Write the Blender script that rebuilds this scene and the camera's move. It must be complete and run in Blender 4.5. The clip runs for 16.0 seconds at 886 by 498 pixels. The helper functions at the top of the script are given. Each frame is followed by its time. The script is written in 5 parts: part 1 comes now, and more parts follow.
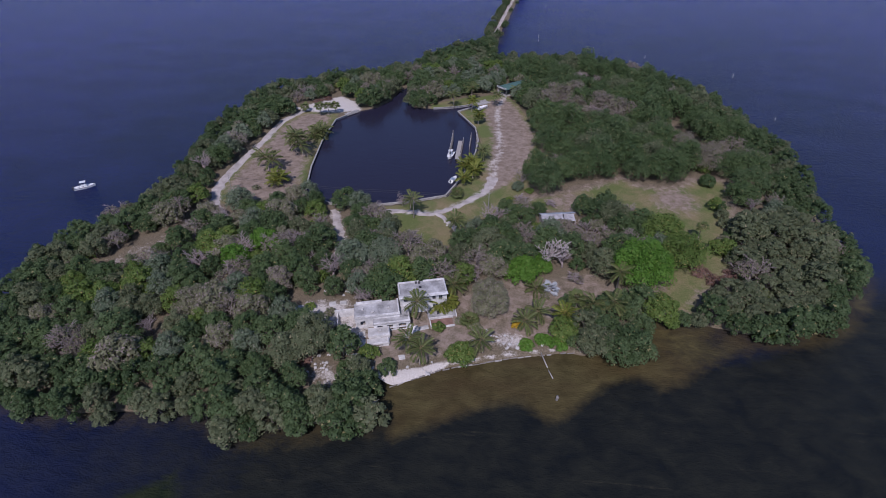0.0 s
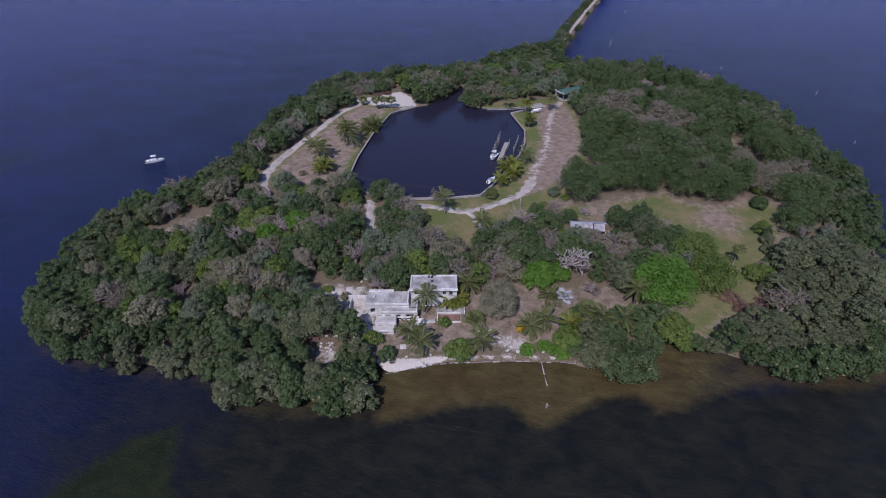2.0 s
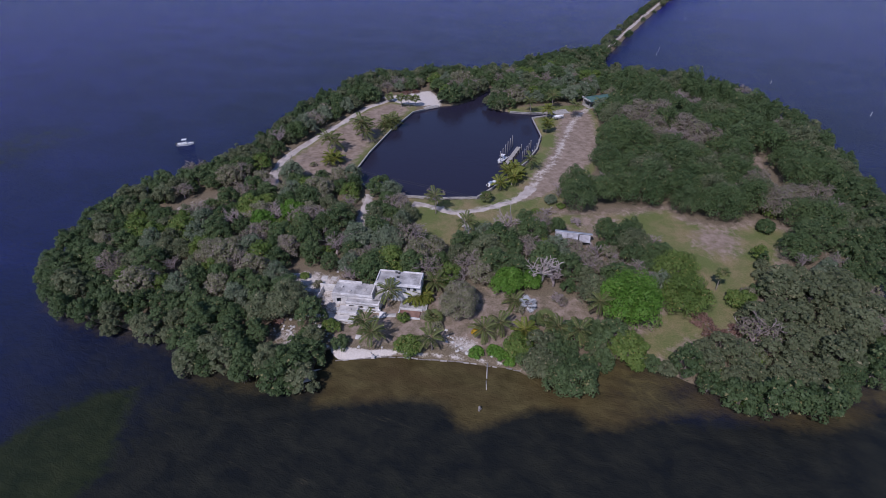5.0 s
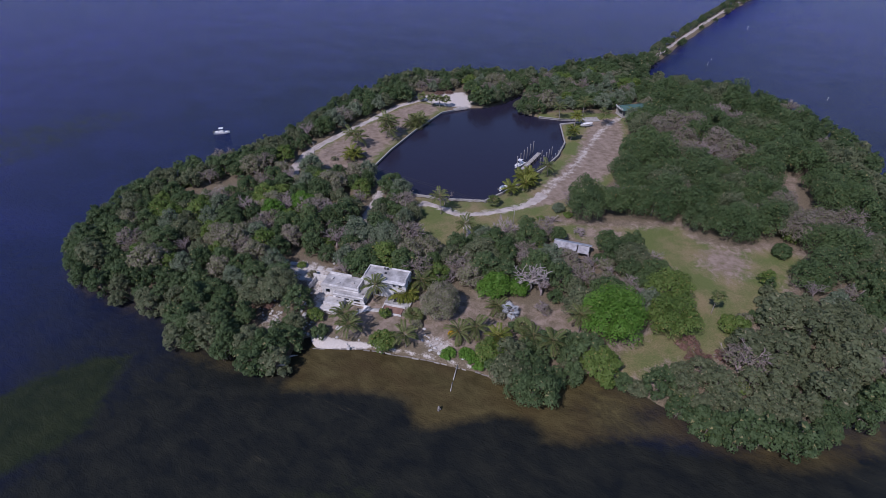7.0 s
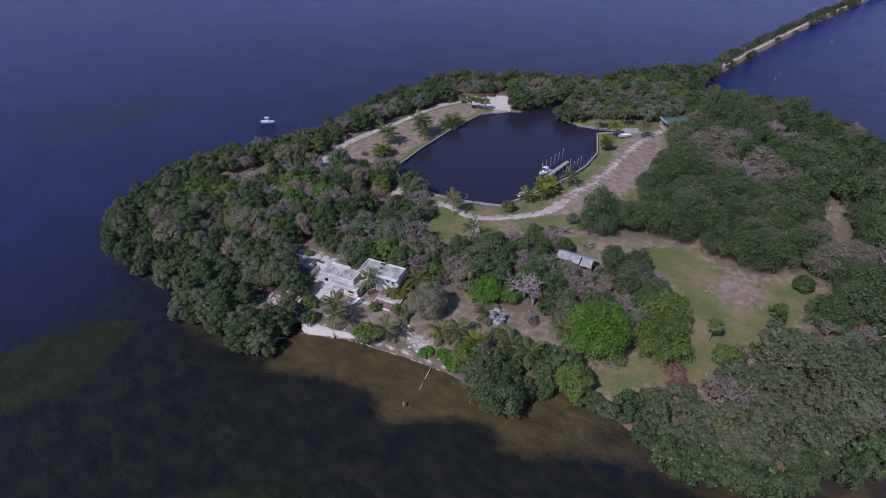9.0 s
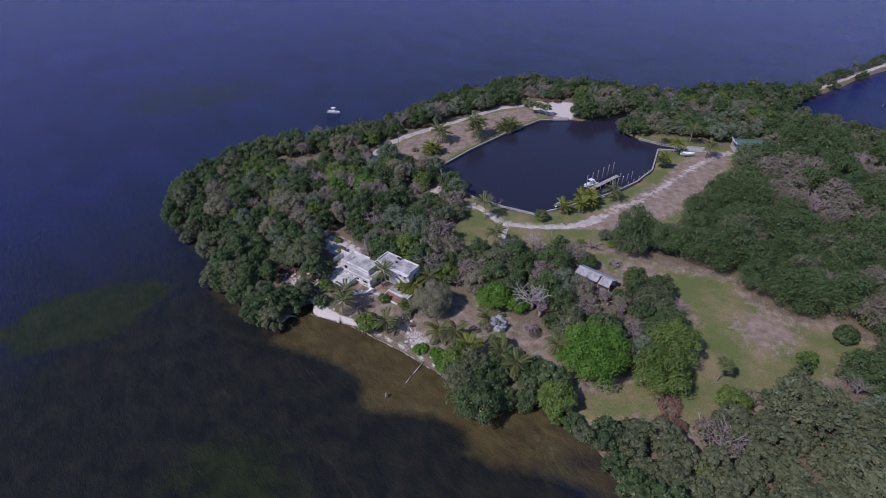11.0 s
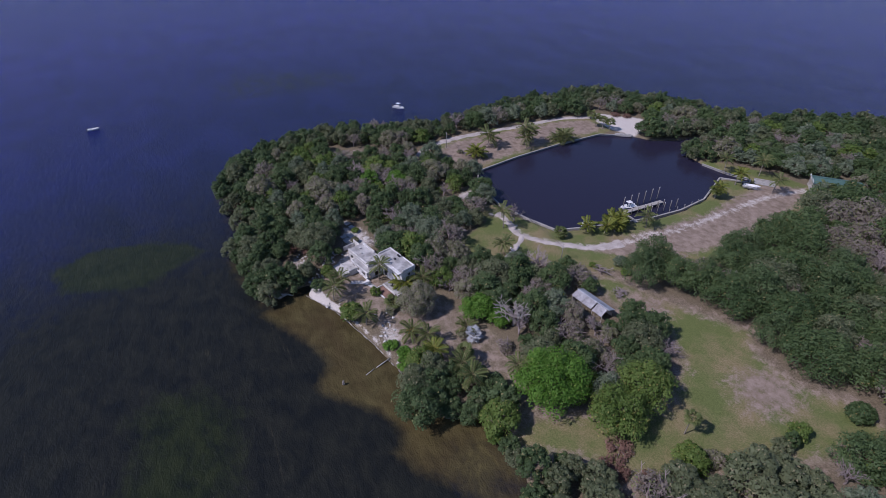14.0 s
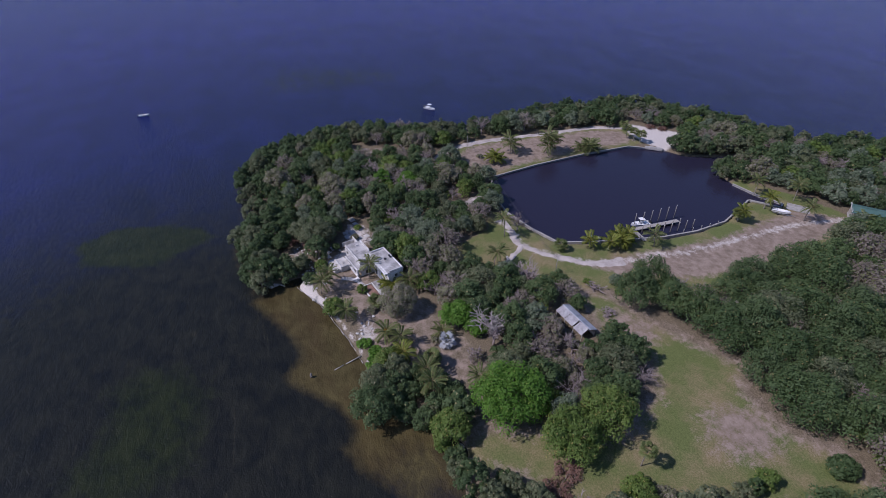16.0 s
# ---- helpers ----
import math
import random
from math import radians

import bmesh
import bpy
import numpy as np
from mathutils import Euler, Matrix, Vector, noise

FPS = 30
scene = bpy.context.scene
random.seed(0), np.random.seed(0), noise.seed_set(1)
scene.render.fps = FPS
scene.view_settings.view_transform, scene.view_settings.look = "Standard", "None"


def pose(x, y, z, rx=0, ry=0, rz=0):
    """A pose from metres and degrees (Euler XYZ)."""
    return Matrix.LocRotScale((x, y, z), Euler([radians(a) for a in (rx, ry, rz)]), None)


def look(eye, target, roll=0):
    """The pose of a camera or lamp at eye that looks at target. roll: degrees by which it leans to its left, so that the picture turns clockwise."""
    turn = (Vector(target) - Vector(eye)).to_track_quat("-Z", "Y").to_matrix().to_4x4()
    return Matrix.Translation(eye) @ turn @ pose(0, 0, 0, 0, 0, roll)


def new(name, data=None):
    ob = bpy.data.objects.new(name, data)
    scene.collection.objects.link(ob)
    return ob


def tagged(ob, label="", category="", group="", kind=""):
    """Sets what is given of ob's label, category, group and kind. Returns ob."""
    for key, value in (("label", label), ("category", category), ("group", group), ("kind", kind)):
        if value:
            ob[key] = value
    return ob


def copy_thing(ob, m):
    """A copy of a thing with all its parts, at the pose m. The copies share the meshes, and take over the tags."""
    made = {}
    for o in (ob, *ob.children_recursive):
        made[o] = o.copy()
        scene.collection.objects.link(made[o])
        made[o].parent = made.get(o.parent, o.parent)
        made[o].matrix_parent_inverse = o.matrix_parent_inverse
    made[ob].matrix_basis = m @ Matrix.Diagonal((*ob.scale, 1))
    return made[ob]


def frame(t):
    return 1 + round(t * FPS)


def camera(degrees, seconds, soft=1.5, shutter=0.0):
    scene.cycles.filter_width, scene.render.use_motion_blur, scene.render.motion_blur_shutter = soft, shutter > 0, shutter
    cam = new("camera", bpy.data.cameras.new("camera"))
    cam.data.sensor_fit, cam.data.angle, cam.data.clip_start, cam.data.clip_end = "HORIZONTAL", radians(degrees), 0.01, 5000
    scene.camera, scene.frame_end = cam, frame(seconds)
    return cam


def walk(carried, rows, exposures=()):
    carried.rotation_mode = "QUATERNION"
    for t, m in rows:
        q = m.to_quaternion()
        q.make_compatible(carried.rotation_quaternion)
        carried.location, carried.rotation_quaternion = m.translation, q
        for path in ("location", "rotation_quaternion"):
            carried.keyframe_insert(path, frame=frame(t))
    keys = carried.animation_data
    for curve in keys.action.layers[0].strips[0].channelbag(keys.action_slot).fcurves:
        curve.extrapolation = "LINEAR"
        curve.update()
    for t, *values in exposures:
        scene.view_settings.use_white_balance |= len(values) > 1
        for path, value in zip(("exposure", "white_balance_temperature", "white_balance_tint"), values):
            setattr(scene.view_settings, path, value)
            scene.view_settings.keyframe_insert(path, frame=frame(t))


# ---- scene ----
cam = camera(80.9, 16.0, soft=0.65)
METRES, EYE, TILT, LEAN, TURN = 142.6, 90.0, 0.0, 0.0, 6.6
ROWS = [
    (0.0, 0.0, 0.0, 0.0, -0.52, -35.05, 0.74),
    (0.5, 0.0226, -0.0039, 0.0013, 1.87, -35.05, 0.69),
    (1.0, 0.0466, -0.0069, 0.0023, 4.55, -35.01, 0.65),
    (1.5, 0.0709, -0.0088, 0.0031, 6.78, -35.02, 0.61),
    (2.0, 0.0961, -0.0092, 0.0042, 8.76, -35.01, 0.56),
    (2.5, 0.1221, -0.0084, 0.0054, 10.84, -34.99, 0.53),
    (3.0, 0.149, -0.0066, 0.0067, 12.38, -34.97, 0.5),
    (3.5, 0.177, -0.0034, 0.0085, 13.4, -34.98, 0.49),
    (4.0, 0.2051, 0.0007, 0.0101, 14.41, -35.0, 0.47),
    (6.5, 0.3536, 0.0375, 0.0187, 22.13, -35.0, 0.39),
    (7.0, 0.383, 0.0475, 0.0207, 24.28, -34.99, 0.35),
    (7.5, 0.4127, 0.0588, 0.0229, 26.28, -35.0, 0.32),
    (8.0, 0.4426, 0.0715, 0.0256, 28.2, -35.01, 0.3),
    (8.5, 0.4719, 0.0855, 0.028, 30.45, -35.02, 0.26),
    (9.0, 0.5005, 0.1009, 0.0301, 32.86, -35.02, 0.19),
    (11.5, 0.6335, 0.1975, 0.0455, 45.86, -35.23, -0.01),
    (12.0, 0.657, 0.2218, 0.0484, 47.32, -35.26, -0.01),
    (12.5, 0.6802, 0.2477, 0.0511, 49.73, -35.3, -0.02),
    (13.0, 0.7019, 0.274, 0.0535, 52.41, -35.32, -0.1),
    (13.5, 0.7226, 0.302, 0.056, 55.01, -35.37, -0.1),
    (14.0, 0.7417, 0.3309, 0.0584, 57.43, -35.39, -0.13),
    (14.5, 0.7599, 0.3614, 0.0608, 60.06, -35.42, -0.11),
    (15.0, 0.7767, 0.3918, 0.0632, 62.26, -35.42, -0.13),
    (15.5, 0.7924, 0.4235, 0.0653, 63.94, -35.43, -0.11),
    (16.0, 0.8065, 0.4563, 0.0678, 65.22, -35.44, -0.07),
]
walk(cam, [(t, pose(0, 0, EYE, TILT, LEAN, TURN) @ pose(METRES * x, METRES * y, METRES * z, 90 + pitch, roll, yaw)) for t, x, y, z, yaw, pitch, roll in ROWS],
     exposures=[(0.0, -0.20, 5750, 27), (9.0, -0.13, 5750, 27), (16.0, -0.11, 5750, 27)])

# ---- world and sun ----
SUN_EL, SUN_AZ = 48.0, 184.0      # the sun stands over the near shore, the shadows fall towards +y
world = bpy.data.worlds.new("sky")
scene.world = world
world.use_nodes = True
wt = world.node_tree
sky = wt.nodes.new("ShaderNodeTexSky")
sky.sky_type, sky.sun_disc = "NISHITA", False
sky.air_density, sky.dust_density, sky.ozone_density = 1.0, 0.3, 4.0
sky.sun_elevation, sky.sun_rotation = radians(SUN_EL), radians(SUN_AZ)
wt.links.new(sky.outputs[0], wt.nodes["Background"].inputs[0])
wt.nodes["Background"].inputs[1].default_value = 0.10
lamp = bpy.data.lights.new("sun", "SUN")
lamp.energy, lamp.angle, lamp.color = 3.9, radians(0.5), (1.0, 0.935, 0.84)
sun = new("sun", lamp)
sd_ = Vector((math.sin(radians(SUN_AZ)), math.cos(radians(SUN_AZ)), math.tan(radians(SUN_EL))))
sun.matrix_world = look(sd_ * 300, (0, 0, 0))


# ---- materials ----
class Nodes:
    """A small wrapper for building a node material."""

    def __init__(self, name):
        self.mat = bpy.data.materials.new(name)
        self.mat.use_nodes = True
        self.t = self.mat.node_tree
        self.bsdf = self.t.nodes["Principled BSDF"]
        self.out = self.t.nodes["Material Output"]

    def n(self, kind, **sets):
        nd = self.t.nodes.new("ShaderNode" + kind)
        for k, v in sets.items():
            nd.inputs[k].default_value = v
        return nd

    def l(self, a, b):
        self.t.links.new(a, b)

    def coords(self, scale, kind="Object"):
        c = self.n("TexCoord")
        m = self.n("Mapping")
        m.inputs["Scale"].default_value = scale if isinstance(scale, tuple) else (scale,) * 3
        self.l(c.outputs[kind], m.inputs["Vector"])
        return m.outputs[0]

    def world_coords(self, scale):
        c = self.n("NewGeometry")
        m = self.n("Mapping")
        m.inputs["Scale"].default_value = scale if isinstance(scale, tuple) else (scale,) * 3
        self.l(c.outputs["Position"], m.inputs["Vector"])
        return m.outputs[0]

    def noise(self, vec, detail=4.0, rough=0.6, dist=0.0):
        nd = self.n("TexNoise", Scale=1.0, Detail=detail, Roughness=rough, Distortion=dist)
        self.l(vec, nd.inputs["Vector"])
        return nd.outputs["Fac"]

    def ramp(self, fac, lo, hi, a=0.0, b=1.0):
        nd = self.n("MapRange")
        nd.inputs[1].default_value, nd.inputs[2].default_value = lo, hi
        nd.inputs[3].default_value, nd.inputs[4].default_value = a, b
        self.l(fac, nd.inputs[0])
        return nd.outputs[0]

    def mix(self, fac, a, b):
        nd = self.t.nodes.new("ShaderNodeMix")
        nd.data_type = "RGBA"
        for sock, v in ((nd.inputs[0], fac), (nd.inputs[6], a), (nd.inputs[7], b)):
            if isinstance(v, (int, float)):
                sock.default_value = v
            elif isinstance(v, tuple):
                sock.default_value = (*v, 1.0)
            else:
                self.l(v, sock)
        return nd.outputs[2]

    def math(self, op, a, b=0.0, clamp=False):
        nd = self.t.nodes.new("ShaderNodeMath")
        nd.operation, nd.use_clamp = op, clamp
        for sock, v in ((nd.inputs[0], a), (nd.inputs[1], b)):
            if isinstance(v, (int, float)):
                sock.default_value = v
            else:
                self.l(v, sock)
        return nd.outputs[0]

    def bump(self, height, strength, distance):
        nd = self.n("Bump", Strength=strength, Distance=distance)
        self.l(height, nd.inputs["Height"])
        self.l(nd.outputs[0], self.bsdf.inputs["Normal"])

    def done(self, colour, rough=0.7, metal=0.0, spec=0.4):
        if isinstance(colour, tuple):
            self.bsdf.inputs["Base Color"].default_value = (*colour, 1.0)
        else:
            self.l(colour, self.bsdf.inputs["Base Color"])
        if isinstance(rough, float):
            self.bsdf.inputs["Roughness"].default_value = rough
        else:
            self.l(rough, self.bsdf.inputs["Roughness"])
        self.bsdf.inputs["Metallic"].default_value = metal
        self.bsdf.inputs["Specular IOR Level"].default_value = spec
        return self.mat


def plain(name, a, b, size=1.0, rough=0.7, metal=0.0, spec=0.4, relief=0.02):
    """A surface of two near colours: broad stains, fine grain and a light relief."""
    m = Nodes(name)
    broad = m.noise(m.world_coords(0.7 / size), 3.0)
    fine = m.noise(m.world_coords(7.0 / size), 5.0, 0.7)
    f = m.ramp(m.math("ADD", m.math("MULTIPLY", broad, 0.65), m.math("MULTIPLY", fine, 0.35)), 0.36, 0.66)
    if relief:
        m.bump(fine, 0.6, relief)
    return m.done(m.mix(f, a, b), rough, metal, spec)


def foliage(name, dark, light, dry=None, dry_amount=0.0, gloss=0.55, spec=0.22, through_light=0.4):
    """Leaves: each leaf and each plant its own tone, with light passing through."""
    m = Nodes(name)
    geo, info = m.n("NewGeometry"), m.n("ObjectInfo")
    leaf = geo.outputs["Random Per Island"]
    cell = m.n("TexVoronoi", Scale=0.15)
    m.l(geo.outputs["Position"], cell.inputs["Vector"])
    tone = m.n("SeparateColor")
    m.l(cell.outputs["Color"], tone.inputs[0])
    f = m.math("ADD", m.math("MULTIPLY", info.outputs["Random"], 0.34), m.math("MULTIPLY", tone.outputs[0], 0.36))
    f = m.math("ADD", m.math("MULTIPLY", leaf, 0.30), f)
    patch = m.noise(m.world_coords(0.16), 2.0)
    f = m.math("ADD", f, m.math("MULTIPLY", m.math("SUBTRACT", patch, 0.5), 0.8), True)
    col = m.mix(f, dark, light)
    if dry:
        pick = m.math("LESS_THAN", m.math("FRACT", m.math("MULTIPLY", leaf, 17.3)), dry_amount)
        col = m.mix(pick, col, dry)
    mat = m.done(col, gloss, 0.0, spec)
    tr = m.n("BsdfTranslucent")
    m.l(col, tr.inputs["Color"])
    mx = m.n("MixShader", Fac=through_light)
    m.l(m.bsdf.outputs[0], mx.inputs[1])
    m.l(tr.outputs[0], mx.inputs[2])
    m.l(mx.outputs[0], m.out.inputs["Surface"])
    return mat


def ground_material():
    """Leaf litter and sand soil, with grass, pale sand and worn earth where the cover map has them."""
    m = Nodes("ground_cover")
    at = m.n("Attribute")
    at.attribute_name = "cover"
    sep = m.n("SeparateColor")
    m.l(at.outputs["Color"], sep.inputs[0])
    big = m.noise(m.world_coords(0.09), 4.0, 0.6)
    mid = m.noise(m.world_coords(0.45), 5.0, 0.65)
    fine = m.noise(m.world_coords(3.2), 5.0, 0.75)
    jag = m.math("SUBTRACT", m.math("ADD", m.math("MULTIPLY", mid, 0.55), m.math("MULTIPLY", fine, 0.45)), 0.5)

    def cover(chan, width=1.7):
        return m.ramp(m.math("ADD", sep.outputs[chan], m.math("MULTIPLY", jag, width)), 0.36, 0.64)

    litter = m.mix(m.ramp(fine, 0.36, 0.64), (0.085, 0.068, 0.042), (0.22, 0.18, 0.125))
    dry = m.mix(m.ramp(fine, 0.38, 0.62), (0.160, 0.130, 0.064), (0.270, 0.222, 0.124))
    green = m.mix(m.ramp(fine, 0.38, 0.62), (0.082, 0.108, 0.032), (0.150, 0.172, 0.062))
    f = m.ramp(m.math("ADD", big, m.math("MULTIPLY", jag, 0.4)), 0.41, 0.66)
    grass = m.mix(f, green, dry)
    sand = m.mix(m.ramp(fine, 0.3, 0.7), (0.40, 0.36, 0.32), (0.66, 0.62, 0.58))
    earth = m.mix(m.ramp(mid, 0.35, 0.65), (0.172, 0.132, 0.100), (0.298, 0.236, 0.190))
    earth = m.mix(m.ramp(fine, 0.55, 0.8), earth, (0.38, 0.335, 0.285))
    col = m.mix(cover(1), litter, grass)
    col = m.mix(cover(2), col, earth)
    col = m.mix(cover(0), col, sand)
    m.bump(fine, 0.9, 0.12)
    return m.done(col, 0.95, 0.0, 0.15)


def water_material():
    """Sea water over a bed that shows through: sand shoals, weedy beds, deep water; reflected sky is tinted in."""
    m = Nodes("sea_water")
    at = m.n("Attribute")
    at.attribute_name = "bed"
    sep = m.n("SeparateColor")
    m.l(at.outputs["Color"], sep.inputs[0])
    big = m.noise(m.world_coords((0.03, 0.05, 0.03)), 4.0, 0.6, 0.6)
    mid = m.noise(m.world_coords((0.16, 0.22, 0.16)), 5.0, 0.65, 0.4)
    fine = m.noise(m.world_coords(0.9), 4.0, 0.7)
    jag = m.math("SUBTRACT", m.math("ADD", m.math("MULTIPLY", mid, 0.6), m.math("MULTIPLY", fine, 0.4)), 0.5)
    calm = at.outputs["Alpha"]
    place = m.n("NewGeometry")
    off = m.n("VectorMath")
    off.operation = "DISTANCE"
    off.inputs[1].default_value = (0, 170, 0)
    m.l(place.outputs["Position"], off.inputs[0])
    # The sky's reflected blue is put into the base colour, growing with distance.
    near_sea = m.mix(m.ramp(big, 0.35, 0.65), (0.009, 0.015, 0.054), (0.0125, 0.020, 0.068))
    sky_tinted_sea = m.mix(m.ramp(big, 0.35, 0.65), (0.014, 0.0145, 0.112), (0.019, 0.019, 0.135))
    deep = m.mix(m.ramp(m.math("ADD", off.outputs["Value"], m.math("MULTIPLY", big, 160.0)), 220.0, 480.0), near_sea, sky_tinted_sea)
    deep = m.mix(calm, deep, (0.021, 0.020, 0.038))
    # Colour of the grown beds, also painted on near water reflecting less sky.
    weed_and_less_sky = m.mix(m.ramp(mid, 0.35, 0.7), (0.010, 0.012, 0.0125), (0.021, 0.0225, 0.018))
    olive = m.mix(m.ramp(mid, 0.35, 0.65), (0.013, 0.019, 0.010), (0.023, 0.029, 0.014))
    shoal = m.mix(m.ramp(mid, 0.3, 0.7), (0.046, 0.038, 0.016), (0.100, 0.083, 0.035))
    shoal = m.mix(m.ramp(big, 0.4, 0.7), shoal, (0.056, 0.039, 0.019))

    def cover(chan, width):
        return m.ramp(m.math("ADD", sep.outputs[chan], m.math("MULTIPLY", jag, width)), 0.35, 0.65)

    col = m.mix(m.ramp(m.math("ADD", sep.outputs[2], m.math("MULTIPLY", jag, 0.5)), 0.05, 0.95), deep, weed_and_less_sky)
    col = m.mix(cover(1, 1.1), col, olive)
    streak = m.noise(m.world_coords((0.045, 0.5, 0.1)), 4.0, 0.7, 1.2)
    streak = m.math("MULTIPLY", m.ramp(streak, 0.62, 0.72), m.math("MULTIPLY", m.ramp(fine, 0.4, 0.62), sep.outputs[2]))
    col = m.mix(m.math("MULTIPLY", streak, 0.5), col, (0.06, 0.055, 0.036))
    col = m.mix(m.ramp(m.math("ADD", sep.outputs[0], m.math("MULTIPLY", jag, 0.9)), 0.22, 0.80), col, shoal)
    wave = m.noise(m.world_coords((0.34, 0.62, 0.4)), 5.0, 0.62, 0.4)
    chop = m.noise(m.world_coords((2.2, 3.2, 2.2)), 3.0, 0.6)
    swell = m.math("ADD", m.math("MULTIPLY", wave, 0.7), m.math("MULTIPLY", chop, 0.3))
    m.bump(m.math("MULTIPLY", swell, m.math("MULTIPLY", m.ramp(calm, 0.0, 1.0, 1.0, 0.12), m.ramp(sep.outputs[2], 0.2, 0.9, 1.0, 0.5))), 0.85, 0.95)
    m.bsdf.inputs["IOR"].default_value = 1.33
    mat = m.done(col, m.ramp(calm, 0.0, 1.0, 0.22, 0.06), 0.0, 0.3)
    m.l(m.ramp(calm, 0.0, 1.0, 0.11, 0.4), m.bsdf.inputs["Specular IOR Level"])
    return mat


M = {
    "ground": ground_material(),
    "water": water_material(),
    "bark": plain("bark", (0.10, 0.085, 0.07), (0.24, 0.21, 0.18), 0.3, 0.9),
    "pale_bark": plain("pale_bark", (0.24, 0.21, 0.19), (0.44, 0.40, 0.37), 0.3, 0.85),
    "palm_bark": plain("palm_bark", (0.17, 0.145, 0.12), (0.34, 0.30, 0.26), 0.2, 0.9),
    "twig": plain("twig", (0.17, 0.135, 0.13), (0.33, 0.28, 0.27), 0.4, 0.9),
    "mangrove": foliage("mangrove_leaf", (0.052, 0.088, 0.034), (0.126, 0.182, 0.076), (0.28, 0.26, 0.12), 0.03),
    "grey_mangrove": foliage("grey_mangrove_leaf", (0.088, 0.112, 0.056), (0.188, 0.215, 0.115), (0.29, 0.27, 0.16), 0.05),
    "broad": foliage("hardwood_leaf", (0.048, 0.088, 0.032), (0.124, 0.180, 0.070), (0.22, 0.20, 0.08), 0.03),
    "bright": foliage("fig_leaf", (0.065, 0.155, 0.018), (0.155, 0.300, 0.045), (0.22, 0.30, 0.07), 0.05),
    "lime": foliage("almond_leaf", (0.080, 0.138, 0.028), (0.182, 0.255, 0.062), (0.30, 0.28, 0.09), 0.05),
    "sage": foliage("sage_leaf", (0.105, 0.145, 0.085), (0.205, 0.250, 0.160), (0.28, 0.29, 0.22), 0.05),
    "feather": foliage("feathery_leaf", (0.150, 0.160, 0.085), (0.280, 0.285, 0.170), (0.32, 0.265, 0.235), 0.22),
    "dry_leaf": foliage("dry_mauve_leaf", (0.185, 0.155, 0.125), (0.320, 0.280, 0.235), (0.20, 0.23, 0.10), 0.2),
    "palm": foliage("palm_leaf", (0.075, 0.105, 0.03), (0.19, 0.22, 0.08), (0.30, 0.26, 0.13), 0.1),
    "yellow_palm": foliage("yellowing_palm_leaf", (0.10, 0.135, 0.022), (0.23, 0.26, 0.05), (0.32, 0.29, 0.07), 0.12),
    "silver": foliage("silver_leaf", (0.26, 0.28, 0.30), (0.46, 0.48, 0.50), through_light=0.1),
    "flower": foliage("yellow_flower", (0.42, 0.26, 0.02), (0.65, 0.45, 0.04)),
    "red_leaf": foliage("dry_red_leaf", (0.16, 0.092, 0.07), (0.31, 0.195, 0.155)),
}

# ---- the plan ----
COAST = [(-22, 74), (-19, 65), (-25, 61), (-32, 60), (-45, 57), (-52, 56), (-60, 62), (-75, 59), (-90, 57), (-102, 59), (-111, 63), (-119, 72),
         (-128, 88), (-134, 104), (-134, 119), (-123, 132), (-117, 153), (-124, 182), (-128, 221), (-122, 260), (-92, 284), (-54, 306), (-37, 343), (-13, 371),
         (-5, 379), (-4, 345), (-5, 326), (3, 324), (15, 331), (32, 332), (52, 325), (70, 312), (94, 287), (107, 250), (113, 205), (109, 177), (103, 146),
         (101, 125), (91, 109), (84, 101), (74, 96), (62, 95), (52, 97), (46, 100), (40, 97), (37, 89), (28, 86), (19, 88), (6, 85), (-8, 81), (-15, 77)]
BASIN = [(-68, 240), (-76, 227), (-75, 202), (-72, 178), (-67.5, 156.5), (-57, 150.5), (-40, 150.5), (-28, 154), (-17, 159), (-14, 168), (-11, 181),
         (-8.5, 195), (-8, 208), (-10, 222), (-19.5, 241.5), (-11.5, 248.8), (-13.5, 251.8), (-21.5, 247.8), (-32, 245.5), (-43, 247), (-46, 258), (-45, 270), (-40, 280), (-47, 284), (-53, 270), (-55, 256), (-60, 245)]
WEST_LAWN = [(-95, 236), (-78, 238), (-75, 226), (-74, 200), (-71, 178), (-66.5, 156), (-72, 147), (-80, 146), (-94, 147), (-100, 155), (-102, 168), (-101, 200), (-101, 221)]
NORTH_SAND = [(-100, 240), (-92, 249), (-82, 259), (-72, 251), (-67, 240), (-77, 236), (-88, 236)]
APRON = [(-8, 252), (1, 264), (6, 255), (10, 240), (16, 216), (13, 190), (5, 170), (-4, 160), (-3, 184), (-2, 214), (-6, 236)]
EAST_VERGE = [(-20, 243), (-10, 222), (-7, 208), (-7.5, 195), (-10, 181), (-13, 168), (-16, 159), (-27, 153), (-40, 149), (-44, 144), (-32, 140), (-24, 124),
              (-15, 124), (-10, 138), (0, 148), (8, 154), (10, 164), (17, 190), (18, 214), (12, 240), (8, 256), (2, 268), (-16, 262), (-34, 250), (-33, 246)]
LAWN = [(8, 152), (10, 159), (20, 162), (34, 170), (46, 177), (52, 171), (63, 171), (72, 178), (84, 178), (80, 165), (78, 155), (75, 146), (70, 133), (67, 124),
        (64, 116), (56, 112), (52, 104), (45, 99), (43, 108), (46, 118), (54, 136), (47, 150), (36, 157), (24, 151)]
YARD = [(-23, 74), (-15, 79), (-8, 82), (6, 87), (20, 90), (23, 98), (31, 108), (44, 104), (46, 112), (32, 116), (28, 121), (14, 116), (4, 117), (-2, 110), (-8, 108), (-24, 96), (-33, 92), (-34, 84), (-25, 76)]
